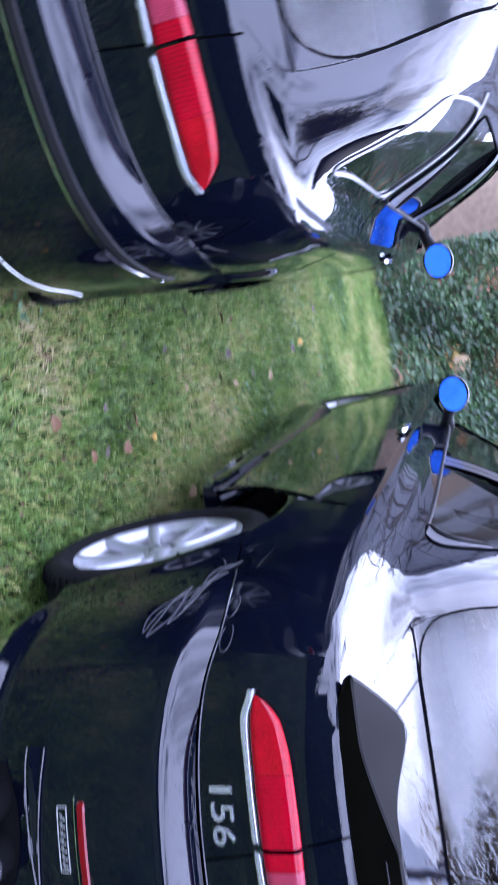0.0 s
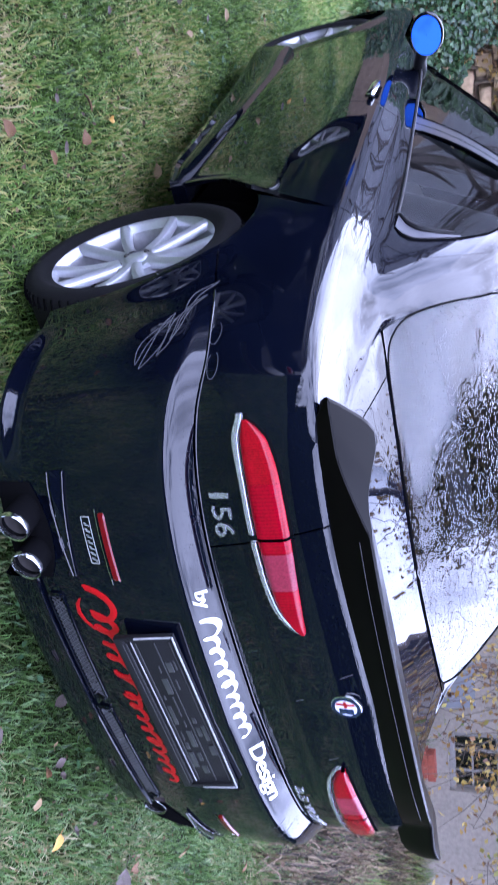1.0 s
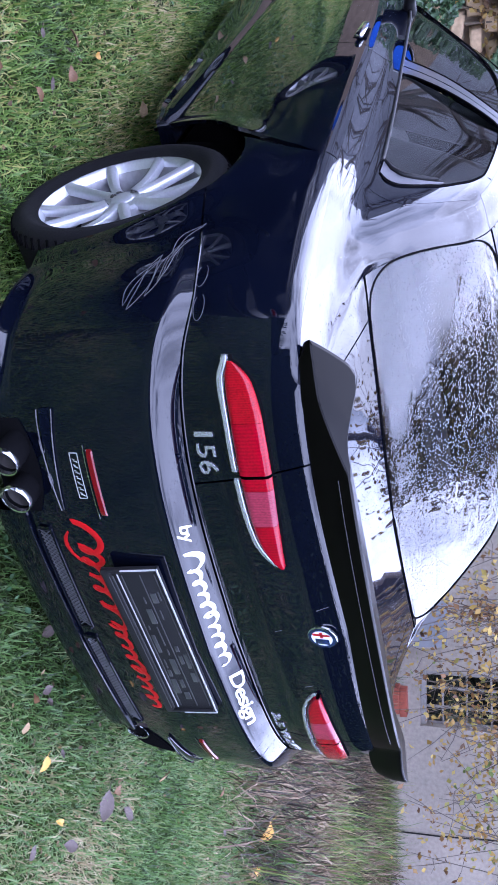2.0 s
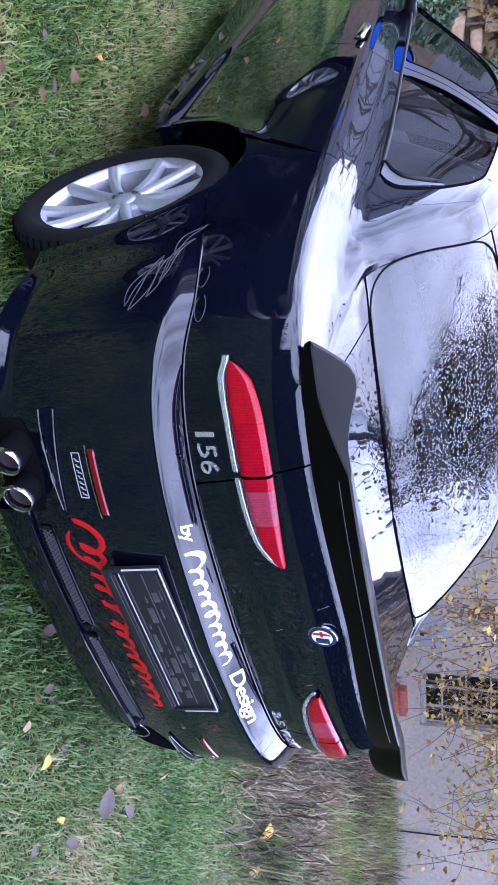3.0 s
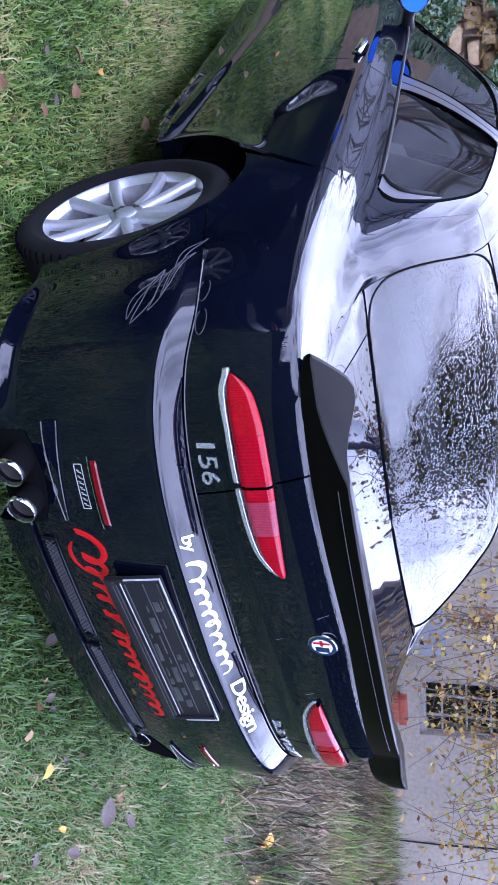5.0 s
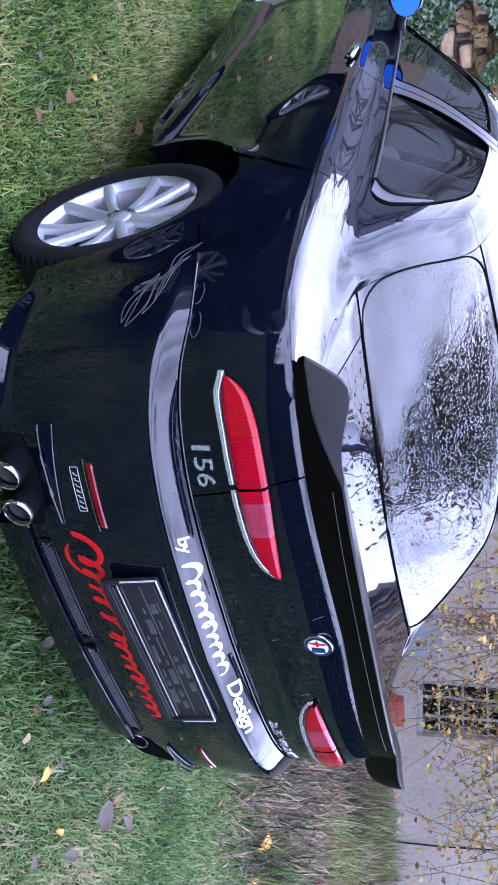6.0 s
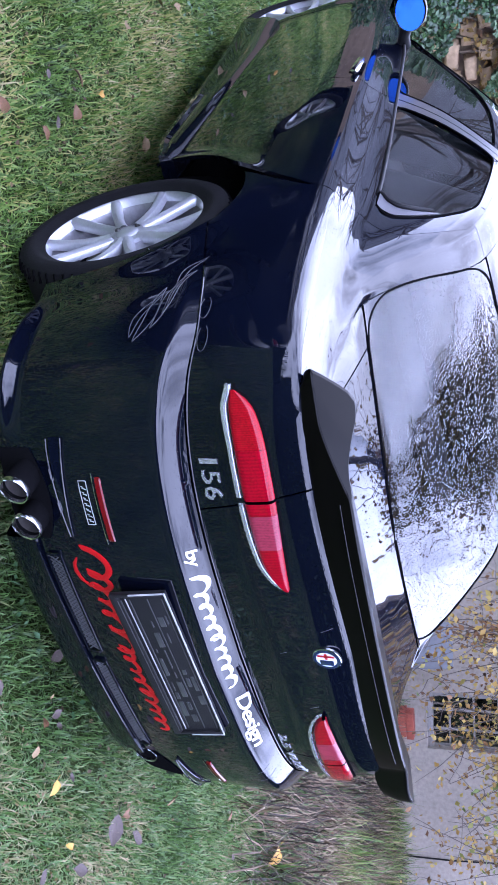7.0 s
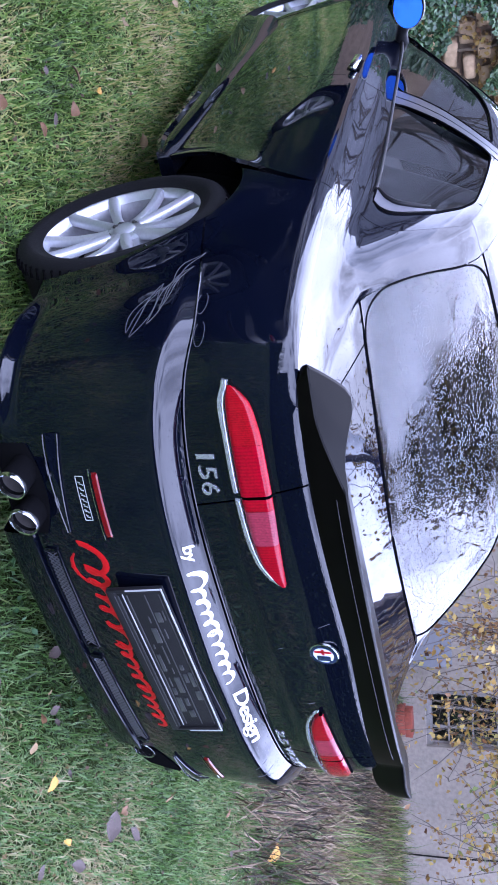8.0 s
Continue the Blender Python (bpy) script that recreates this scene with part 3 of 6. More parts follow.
def car_body(label, tuned, estate):
    SKIN["now"] = SKINS[estate]
    car = thing("car", label, "car", "parked cars")
    door_u = (lambda v: 2.0 + 0 * np.asarray(v, float)) if estate else rear_line
    door_g = (lambda v: 2.05 + 0 * np.asarray(v, float)) if estate else glass_line
    pb = lambda a: seam(np.abs(a)) - G
    # rear bumper, all round the tail
    bm = bmesh.new()
    sA = s_at_y(1.0)
    zs = np.r_[np.linspace(0, 0.9, 40)[:-1], np.linspace(0.9, 0.985, 10)[:-1], np.linspace(0.985, 1, 7)]
    skin_B(bm, -sA, sA, 0.225, pb, 201, 0, zs)
    bumper = panel("rear_bumper", bm, PAINT, car, "dark rear bumper with a broad ledge", [WHEEL_Y[0]])
    # boot lid: tail face and deck
    xs = lambda z: 0.458 + (np.asarray(z) - 0.69) * 0.17 - G
    bm = bmesh.new()
    skin_B(bm, lambda z: -xs(z), xs, lambda s: seam(np.abs(s)) + G, lambda s: top_end(np.abs(s)), 60, 26)
    U, W = np.meshgrid(np.linspace(0, 0.994, 30), np.linspace(0, 1, 24), indexing="ij")
    lv = (4.0 + 0 * U if estate else lid_line(U)) + 0.005
    P = T(U, lv + (5 - lv) * W)
    add_grid(bm, P)
    add_grid(bm, flip_x(P))
    panel("tailgate" if estate else "boot_lid", bm, PAINT, car, "tailgate below its window" if estate else "boot lid with a sharp upper edge")
    for left in (True, False):
        sg = -1 if left else 1
        S = lambda y: sg * s_at_y(y)
        door_z = [0.2, 0.55, 0.66, 0.80, 0.90, 0.99]
        rear_cut = lambda z: s_at_y(pchip(door_z, [1.27, 1.17, 1.10, 1.01, 0.965, 0.960], np.clip(z, 0.2, 0.99)))
        mid_cut = lambda z: s_at_y(pchip(door_z, [1.95, 1.94, 1.93, 1.91, 1.89, 1.88], np.clip(z, 0.2, 0.99)))
        fore_cut = lambda z: s_at_y(pchip(door_z, [3.10, 3.12, 3.13, 3.12, 3.08, 3.05], np.clip(z, 0.2, 0.99)))
        tops = lambda s: top_end(np.abs(s))
        # rear wing
        bm = bmesh.new()
        skin_B(bm, lambda z: sg * (xs(z) + 2 * G), lambda z: sg * (rear_cut(z) - G), lambda s: seam(np.abs(s)) + G, tops, 70, 30)
        if estate:
            skin_T(bm, 0, 1.995, 0, 1.12, 60, 8, left)
            skin_T(bm, 0, cargo_line, 1.12, 3.05, 30, 16, left)
            skin_T(bm, 0, 1.995, 3.05, 3.3, 50, 4, left)
            skin_T(bm, 0, 2.0, 3.3, 3.998, 50, 8, left)
        else:
            skin_T(bm, 0, lambda v: rear_line(v) - 0.005, 0, 3.3, 40, 22, left)
            for ua, ub, top in ((0, 0.994, lambda u: lid_line(u) - 0.003), (0.994, 2.0, lambda u: 3.998 + 0 * u)):
                U, W = np.meshgrid(np.linspace(ua, ub, 30), np.linspace(0, 1, 10), indexing="ij")
                P = T(U, 3.3 + (top(U) - 3.3) * W)
                add_grid(bm, flip_x(P) if left else P)
        wing = panel("rear_wing", bm, PAINT, car, "", [WHEEL_Y[0]])
        if estate:
            # load-bay window
            bm = bmesh.new()
            skin_T(bm, lambda v: cargo_line(v) - 0.02, 1.975, 1.09, 3.08, 24, 16, left, -0.003)
            face_out(bm, (0, 2, 0.6))
            part("cargo_window", bm, GLASS, wing, "dark load-bay side window").visible_shadow = False
            loop = round_loop(0, 1, 1.12, 3.05, 0.10, 0.22)
            loop[:, 0] = cargo_line(loop[:, 1]) + (1.96 - cargo_line(loop[:, 1])) * loop[:, 0]
            P = T(loop[:, 0], loop[:, 1], 0.001)
            P = flip_x(P) if left else P
            bm = bmesh.new()
            tube(bm, [*P, P[0]], 0.004, 6)
            part("window_trim", bm, mat("satin_window_trim", (0.20, 0.20, 0.21), 0.3, 0.5, 0.3), wing, "satin grey window surround")
            bm = bmesh.new()
            skin_T(bm, 1.955, 1.992, 1.12, 3.28, 5, 16, left, 0.0015)
            face_out(bm, (0, 2, 0.6))
            part("pillar_cover", bm, mat("grey_pillar_film", (0.06, 0.06, 0.065), 0.35, 0, 0.2), wing)
        # doors, with their window frames
        for nm, a, b, u0, u1, g0, g1, arch in (("rear_door", rear_cut, mid_cut, door_u, 2.985, door_g, 2.90, [WHEEL_Y[0]]),
                                               ("front_door", mid_cut, fore_cut, 2.99, 4.86, 3.09, 4.70, [])):
            bm = bmesh.new()
            skin_B(bm, lambda z: sg * (a(z) + G), lambda z: sg * (b(z) - G), 0.29, tops, 46, 34)
            skin_T(bm, u0, u1, 0, 1.12, 26, 6, left)
            skin_T(bm, u0, g0, 1.12, 3.3, 9, 16, left)
            skin_T(bm, g1, u1, 1.12, 3.3, 9, 16, left)
            skin_T(bm, g0, g1, 3.05, 3.3, 20, 5, left)
            door = panel(nm, bm, PAINT, car, "", arch)
            bm = bmesh.new()
            # the glass is flatter than the skin round it
            U, V = np.meshgrid(np.linspace(0, 1, 26), np.linspace(1.08, 3.09, 16), indexing="ij")
            lo = (g0(V) if callable(g0) else g0) - 0.03
            U = lo + (g1 + 0.03 - lo) * U
            f = ((V - 1.08) / 2.01)[..., None]
            P = 0.08 * T(U, V, -0.004) + 0.92 * (T(U, np.full_like(V, 1.08), -0.004) * (1 - f) + T(U, np.full_like(V, 3.09), -0.004) * f)
            add_grid(bm, flip_x(P) if left else P)
            face_out(bm, (0, 2, 0.6))
            pane = part("window_pane", bm, GLASS, door, "rain-spotted side window glass")
            pane.visible_shadow = False
            # rubber seal round the pane
            ru = 0.10 if nm == "rear_door" else 0.06
            if callable(g0):
                loop = round_loop(0, 1, 1.12, 3.05, 0.08, 0.24)
                loop[:, 0] = g0(loop[:, 1]) + (g1 - g0(loop[:, 1])) * loop[:, 0]
            else:
                loop = round_loop(g0, g1, 1.12, 3.05, ru, 0.30)
            P = T(loop[:, 0], loop[:, 1], 0.001)
            P = flip_x(P) if left else P
            bm = bmesh.new()
            tube(bm, [*P, P[0]], 0.0032, 6)
            part("window_seal", bm, SEAL_AND_SHADE, door)
            for cu, cv, du, dv in ([] if callable(g0) else [(g0, 1.12, ru, 0.30), (g0, 3.05, ru, -0.30)]) + [(g1, 3.05, -ru, -0.30)]:
                bm = bmesh.new()
                corner_fill(bm, cu, cv, du, dv, left, 0.0012)
                face_out(bm, (0, 2, 0.6))
                part("window_corner", bm, PAINT, door)
        # front wing
        bm = bmesh.new()
        skin_B(bm, lambda z: sg * (fore_cut(z) + G), sg * (SMAX - 0.72), 0.225, tops, 60, 34)
        panel("front_wing", bm, PAINT, car, "", [WHEEL_Y[1]])
        # roof rail beside the roof
        bm = bmesh.new()
        skin_T(bm, 2.004, 4.0, 3.305, 4.0, 50, 6, left)
        skin_T(bm, 4.0, 4.88, 3.305, 4.05, 20, 6, left)
        panel("roof_rail", bm, PAINT, car)
        # wheels with dark wells
        for wy in WHEEL_Y:
            wheel("wheel", car, (sg * (0.725 + (0.0 if tuned else -0.01)), wy, WHEEL_Z), left)
            bm = bmesh.new()
            prof = [(ARCH + 0.006, -0.16), (ARCH + 0.004, 0.045), (ARCH + 0.004, 0.068)]
            lathe(bm, [(0.05, -0.16)] + prof, Matrix.Translation((sg * 0.74, wy, WHEEL_Z)) @ Matrix.Rotation(radians(-90 if left else 90), 4, "Y"), 48)
            bmesh.ops.delete(bm, geom=[v for v in bm.verts if v.co.z < 0.2], context="VERTS")
            part("wheel_housing", bm, SEAL_AND_SHADE, car)
    # roof, bonnet, nose
    bm = bmesh.new()
    for left in (False, True):
        skin_T(bm, 2.03, 3.97, 4.005, 5, 30, 20, left)
    panel("roof", bm, PAINT, car)
    bm = bmesh.new()
    for left in (False, True):
        skin_T(bm, 5.03, 6, 0.3, 5, 20, 24, left)
    panel("bonnet", bm, PAINT, car)
    bm = bmesh.new()
    skin_B(bm, SMAX - 0.718, SMAX, 0.225, lambda s: top_end(np.abs(s)), 30, 24)
    skin_B(bm, -(SMAX - 0.718), -SMAX, 0.225, lambda s: top_end(np.abs(s)), 30, 24)
    panel("front_bumper", bm, PAINT, car)
    for nm, u0, u1, mt, lb in (("rear_window", 1.006, 2.0, WETGLASS if tuned else GLASS, "rear window covered in rain drops" if tuned else "steep rear window"), ("windscreen", 4.03, 4.97, GLASS, "clear windscreen")):
        bm = bmesh.new()
        for left in (False, True):
            skin_T(bm, u0, u1, 4.003, 5, 26, 26, left, 0.001)
        bmesh.ops.remove_doubles(bm, verts=bm.verts[:], dist=0.0006)
        face_out(bm, (0, 2, 0.6))
        pane = part(nm, bm, mt, car, lb)
        pane.visible_shadow = False
        loop = round_loop(u0, u1, 4.008, 5.0, 0.22, 0.22, True)
        P = T(loop[:, 0], loop[:, 1], 0.002)
        bm = bmesh.new()
        tube(bm, [*P, *flip_x(P)[::-1]], 0.0026, 6)
        part("window_seal", bm, SEAL_AND_SHADE, pane)
        for left in (False, True):
            for cu, cv, du, dv in ((u0, 4.005, 0.22, 0.22), (u1, 4.005, -0.22, 0.22)):
                bm = bmesh.new()
                corner_fill(bm, cu, cv, du, dv, left)
                face_out(bm, (0, 2, 0.6))
                part("window_corner", bm, PAINT, pane)
    # floor pan and dark inner shell below the windows
    bm = bmesh.new()
    box(bm, (1.45, 3.9, 0.04), (0, 2.2, 0.24))
    box(bm, (1.2, 0.05, 0.60), (0, 0.40, 0.55))
    box(bm, (1.22, 0.62 if not estate else 0.75, 0.03), (0, 0.86 if not estate else 0.80, 0.93 if not estate else 0.88))
    box(bm, (1.36, 0.5, 0.25), (0, 2.95, 0.76), None, 0.06)
    part("cabin_shell", bm, SEAL_AND_SHADE, car, "dark cabin lining")
    return car



# ---- fittings of the saloon ----


def on_B(s, z, off):
    """The lower skin lifted by off along its own normal."""
    s, z = np.broadcast_arrays(np.asarray(s, float), np.asarray(z, float))
    e = 2e-3
    p = B(s, z)
    n = np.cross(B(s + e, z) - B(s - e, z), B(s, z + e) - B(s, z - e))
    n = n / np.maximum(np.linalg.norm(n, axis=-1, keepdims=True), 1e-9)
    n = n * np.sign((n * (p - np.array([0, 2.0, 0.6]))).sum(-1, keepdims=True))
    return p + n * np.asarray(off, float)[..., None]


def patch(bm, s0, s1, lo, hi, prof, ns=24, nz=9):
    """A raised pad on the lower skin between two lines lo(s) and hi(s); prof(p, q) is its height."""
    P, Q = np.meshgrid(np.linspace(0, 1, ns), np.linspace(0, 1, nz), indexing="ij")
    s = s0 + (s1 - s0) * P
    a = np.abs(s)
    z = lo(a) + (hi(a) - lo(a)) * Q
    add_grid(bm, on_B(s, z, prof(P, Q)))


def pad(h, edge_p=0.06, edge_q=0.18):
    """A pillow height: h in the middle, let into the skin at its rim."""
    def f(p, q):
        rim = np.minimum(q, 1 - q) / edge_q
        if edge_p:
            rim = np.minimum(rim, np.minimum(p, 1 - p) / edge_p)
        return -0.004 + (h + 0.004) * np.sqrt(np.clip(1 - (1 - np.clip(rim, 0, 1)) ** 2, 0, 1))
    return f


def ribbon(bm, s, z, width, off=0.0012):
    """A flat stroke of film on the lower skin along (s, z)."""
    s, z = np.asarray(s, float), np.asarray(z, float)
    ds, dz = np.gradient(s), np.gradient(z)
    l = np.maximum(np.hypot(ds, dz), 1e-9)
    w = np.broadcast_to(np.asarray(width, float), s.shape) / 2
    ns, nz = -dz / l * w, ds / l * w
    P = np.stack([on_B(s + ns, z + nz, np.full(s.shape, off * 0.4)), on_B(s + ns * 0.8, z + nz * 0.8, np.full(s.shape, off)),
                  on_B(s - ns * 0.8, z - nz * 0.8, np.full(s.shape, off)), on_B(s - ns, z - nz, np.full(s.shape, off * 0.4))], 1)
    add_grid(bm, P)


def lettering(text, s0, s1, z0, z1, off=0.003, shear=0.0, bold=0.012):
    """Raised letters laid on the lower skin between s0 and s1, z0 and z1."""
    cu = bpy.data.curves.new("lettering", "FONT")
    cu.body = text
    cu.extrude = 0.03
    cu.offset = bold
    cu.space_character = 0.9
    cu.resolution_u = 3
    cu.shear = shear
    ob = bpy.data.objects.new("lettering", cu)
    scene.collection.objects.link(ob)
    bpy.context.view_layer.update()
    me = bpy.data.meshes.new_from_object(ob.evaluated_get(bpy.context.evaluated_depsgraph_get()))
    bpy.data.objects.remove(ob)
    bpy.data.curves.remove(cu)
    bm = bmesh.new()
    bm.from_mesh(me)
    bpy.data.meshes.remove(me)
    bmesh.ops.triangulate(bm, faces=bm.faces[:])
    co = np.array([v.co[:] for v in bm.verts])
    lo, hi = co.min(0), co.max(0)
    s = s0 + (co[:, 0] - lo[0]) / (hi[0] - lo[0]) * (s1 - s0)
    z = z0 + (co[:, 1] - lo[1]) / (hi[1] - lo[1]) * (z1 - z0)
    P = on_B(s, z, np.where(co[:, 2] > 0, off, -0.001))
    for v, p in zip(bm.verts, P):
        v.co = p
    face_out(bm, (0, 2, 0.6))
    return bm


def scrawl(car, name, material, s0, s1, z0, h, count, thick, lean=0.5, capital=1.0):
    """A running stroke of narrow loops, like handwriting that spells nothing."""
    a = np.linspace(0, 2 * np.pi * count, 26 * count)
    amp = np.interp(a / (2 * np.pi), np.arange(count + 1), [capital, *[(0.75, 1.05, 0.62, 1.45, 0.7, 1.0, 0.82)[k % 7] for k in range(count)]])
    z = z0 + h / 2 * amp * (1 - np.cos(a))
    width = np.interp(a / (2 * np.pi), np.arange(count + 1), [(0.20, 0.38, 0.16, 0.34, 0.44, 0.18)[k % 6] for k in range(count + 1)])
    s = s0 + (s1 - s0) * a / a[-1] - width * (s1 - s0) / count * np.sin(a) + lean * (z - z0)
    bm = bmesh.new()
    ribbon(bm, s, z, thick * (0.75 + 0.35 * np.abs(np.sin(a * 0.5 + 0.4))))
    face_out(bm, (0, 2, 0.6))
    part(name, bm, material, car, "running script film that cannot be read")


def tail_light(car, left):
    sg = -1 if left else 1
    lo = lambda a: pchip([0.235, 0.26, 0.32, 0.40, 0.60, 0.69, 0.728], [0.834, 0.812, 0.790, 0.782, 0.776, 0.772, 0.782], np.clip(a, 0.235, 0.728))
    hi = lambda a: pchip([0.235, 0.36, 0.50, 0.60, 0.68, 0.715, 0.728], [0.840, 0.848, 0.854, 0.850, 0.833, 0.805, 0.786], np.clip(a, 0.235, 0.728))
    light = new("tail_light")
    light.parent = car
    light["label"] = "long red tail light over a chrome strip"
    for nm, a, b, mt in (("side_lens", 0.724, 0.6015, REDORANGE), ("brake_lens", 0.601, 0.488, RED), ("inner_lens", 0.481, 0.4515, RED),
                         ("reversing_lens", 0.451, 0.3615, PINK), ("fog_lens", 0.361, 0.240, RED)):
        bm = bmesh.new()
        patch(bm, sg * a, sg * b, lo, hi, pad(0.014, 0, 0.26), 30, 15)
        bmesh.ops.recalc_face_normals(bm, faces=bm.faces[:])
        face_out(bm, (0, 2, 0.6))
        part(nm, bm, mt, light)
    bm = bmesh.new()
    # chrome strip below and round the outer end
    lo2 = lambda a: lo(a) - 0.014 - 0.004 * smooth01(0.6, 0.7, a)
    patch(bm, sg * 0.742, sg * 0.488, lo2, lambda a: lo(np.minimum(a, 0.727)) + 0.001, pad(0.006, 0.03, 0.3), 40, 7)
    patch(bm, sg * 0.481, sg * 0.232, lo2, lambda a: lo(a) + 0.001, pad(0.006, 0.03, 0.3), 40, 7)
    face_out(bm, (0, 2, 0.6))
    part("chrome_strip", bm, BRIGHT, light, "polished chrome strip")
    bm = bmesh.new()
    for rng in (np.linspace(0.738, 0.489, 40), np.linspace(0.480, 0.236, 40)):
        ribbon(bm, sg * rng, hi(rng) + 0.001, 0.008, 0.002)
    face_out(bm, (0, 2, 0.6))
    part("light_seal", bm, SEAL_AND_SHADE, light)


def badge(car):
    """A round enamel badge on the boot lid, in plain coloured shapes."""
    at = on_B(np.array([0.0]), np.array([0.885]), np.array([0.001]))[0]
    m = Matrix.Translation(at) @ Matrix.Rotation(radians(93), 4, "X")
    bm = bmesh.new()
    lathe(bm, [(0.024, 0.004), (0.034, 0.0045), (0.0365, 0.003), (0.037, -0.002)], m, 40)
    bd = part("badge", bm, CHROME, car, "round enamel badge with a chrome rim")
    for nm, mt, prof in (("badge_ring", BLUE, [(0.026, 0.0052), (0.0335, 0.0052)]), ("badge_field", DECALWHITE, [(0.0, 0.0056), (0.0255, 0.0056)])):
        bm = bmesh.new()
        lathe(bm, prof, m, 40)
        part(nm, bm, mt, bd)
    bm = bmesh.new()
    box(bm, (0.006, 0.042, 0.001), m @ Vector((-0.012, 0, 0.0062)), m.to_3x3())
    box(bm, (0.020, 0.007, 0.001), m @ Vector((-0.012, 0, 0.0062)), m.to_3x3())
    part("badge_cross", bm, DECALRED, bd)
    bm = bmesh.new()
    box(bm, (0.018, 0.034, 0.001), m @ Vector((0.011, 0, 0.0062)), m.to_3x3(), 0.0004)
    part("badge_shield", bm, BLUE, bd)


def plate(car, tuned):
    """A number plate holder in its recess: frame, dark plate, plain bars."""
    pl = new("number_plate")
    pl.parent = car
    pl["label"] = "empty black number plate holder"
    c = on_B(np.array([-0.033]), np.array([0.512]), np.array([0.0]))[0]
    m = Matrix.Translation(c + np.array([0, -0.006, 0])) @ Matrix.Rotation(radians(-1.2), 4, "Y") @ Matrix.Rotation(radians(86), 4, "X")
    r3 = m.to_3x3()
    bm = bmesh.new()
    box(bm, (0.53, 0.128, 0.008), m @ Vector((0, 0, 0)), r3, 0.003)
    part("backing", bm, BLACK, pl)
    bm = bmesh.new()
    for sz, at in (((0.536, 0.010, 0.014), (0, 0.064, 0.004)), ((0.536, 0.022, 0.014), (0, -0.060, 0.004)), ((0.010, 0.12, 0.014), (-0.263, 0, 0.004)), ((0.010, 0.12, 0.014), (0.263, 0, 0.004))):
        box(bm, sz, m @ Vector(at), r3, 0.003)
    part("plate_frame", bm, BLACK, pl)
    bm = bmesh.new()
    for sz, at in (((0.536, 0.003, 0.003), (0, 0.0675, 0.011)), ((0.003, 0.085, 0.003), (-0.2665, 0.022, 0.011)), ((0.003, 0.085, 0.003), (0.2665, 0.022, 0.011)), ((0.50, 0.002, 0.002), (0, -0.035, 0.006))):
        box(bm, sz, m @ Vector(at), r3)
    part("plate_edge", bm, mat("worn_plate_edge", (0.45, 0.45, 0.46), 0.4, 0.4), pl, "worn pale edge")
    random.seed(5)
    ridge = mat("holder_ridge", (0.030, 0.031, 0.034), 0.3, 0, 0.4)
    for row, w in ((-0.052, 0.50), (-0.044, 0.50), (-0.026, 0.49), (0.018, 0.49), (0.053, 0.49)):
        bm = bmesh.new()
        box(bm, (w, 0.0022, 0.003), m @ Vector((0, row, 0.010 if row < -0.04 else 0.005)), r3, 0.0006)
        part("ridge", bm, ridge, pl)
    for row in (-0.016, 0.004, 0.030, 0.044):
        x = -0.24
        while x < 0.22:
            w = random.uniform(0.012, 0.07)
            if random.random() < 0.6:
                bm = bmesh.new()
                box(bm, (w, random.choice((0.003, 0.009, 0.014)), 0.003), m @ Vector((x + w / 2, row, 0.005)), r3, 0.0008)
                part("ridge", bm, ridge, pl)
            x += w + random.uniform(0.008, 0.03)


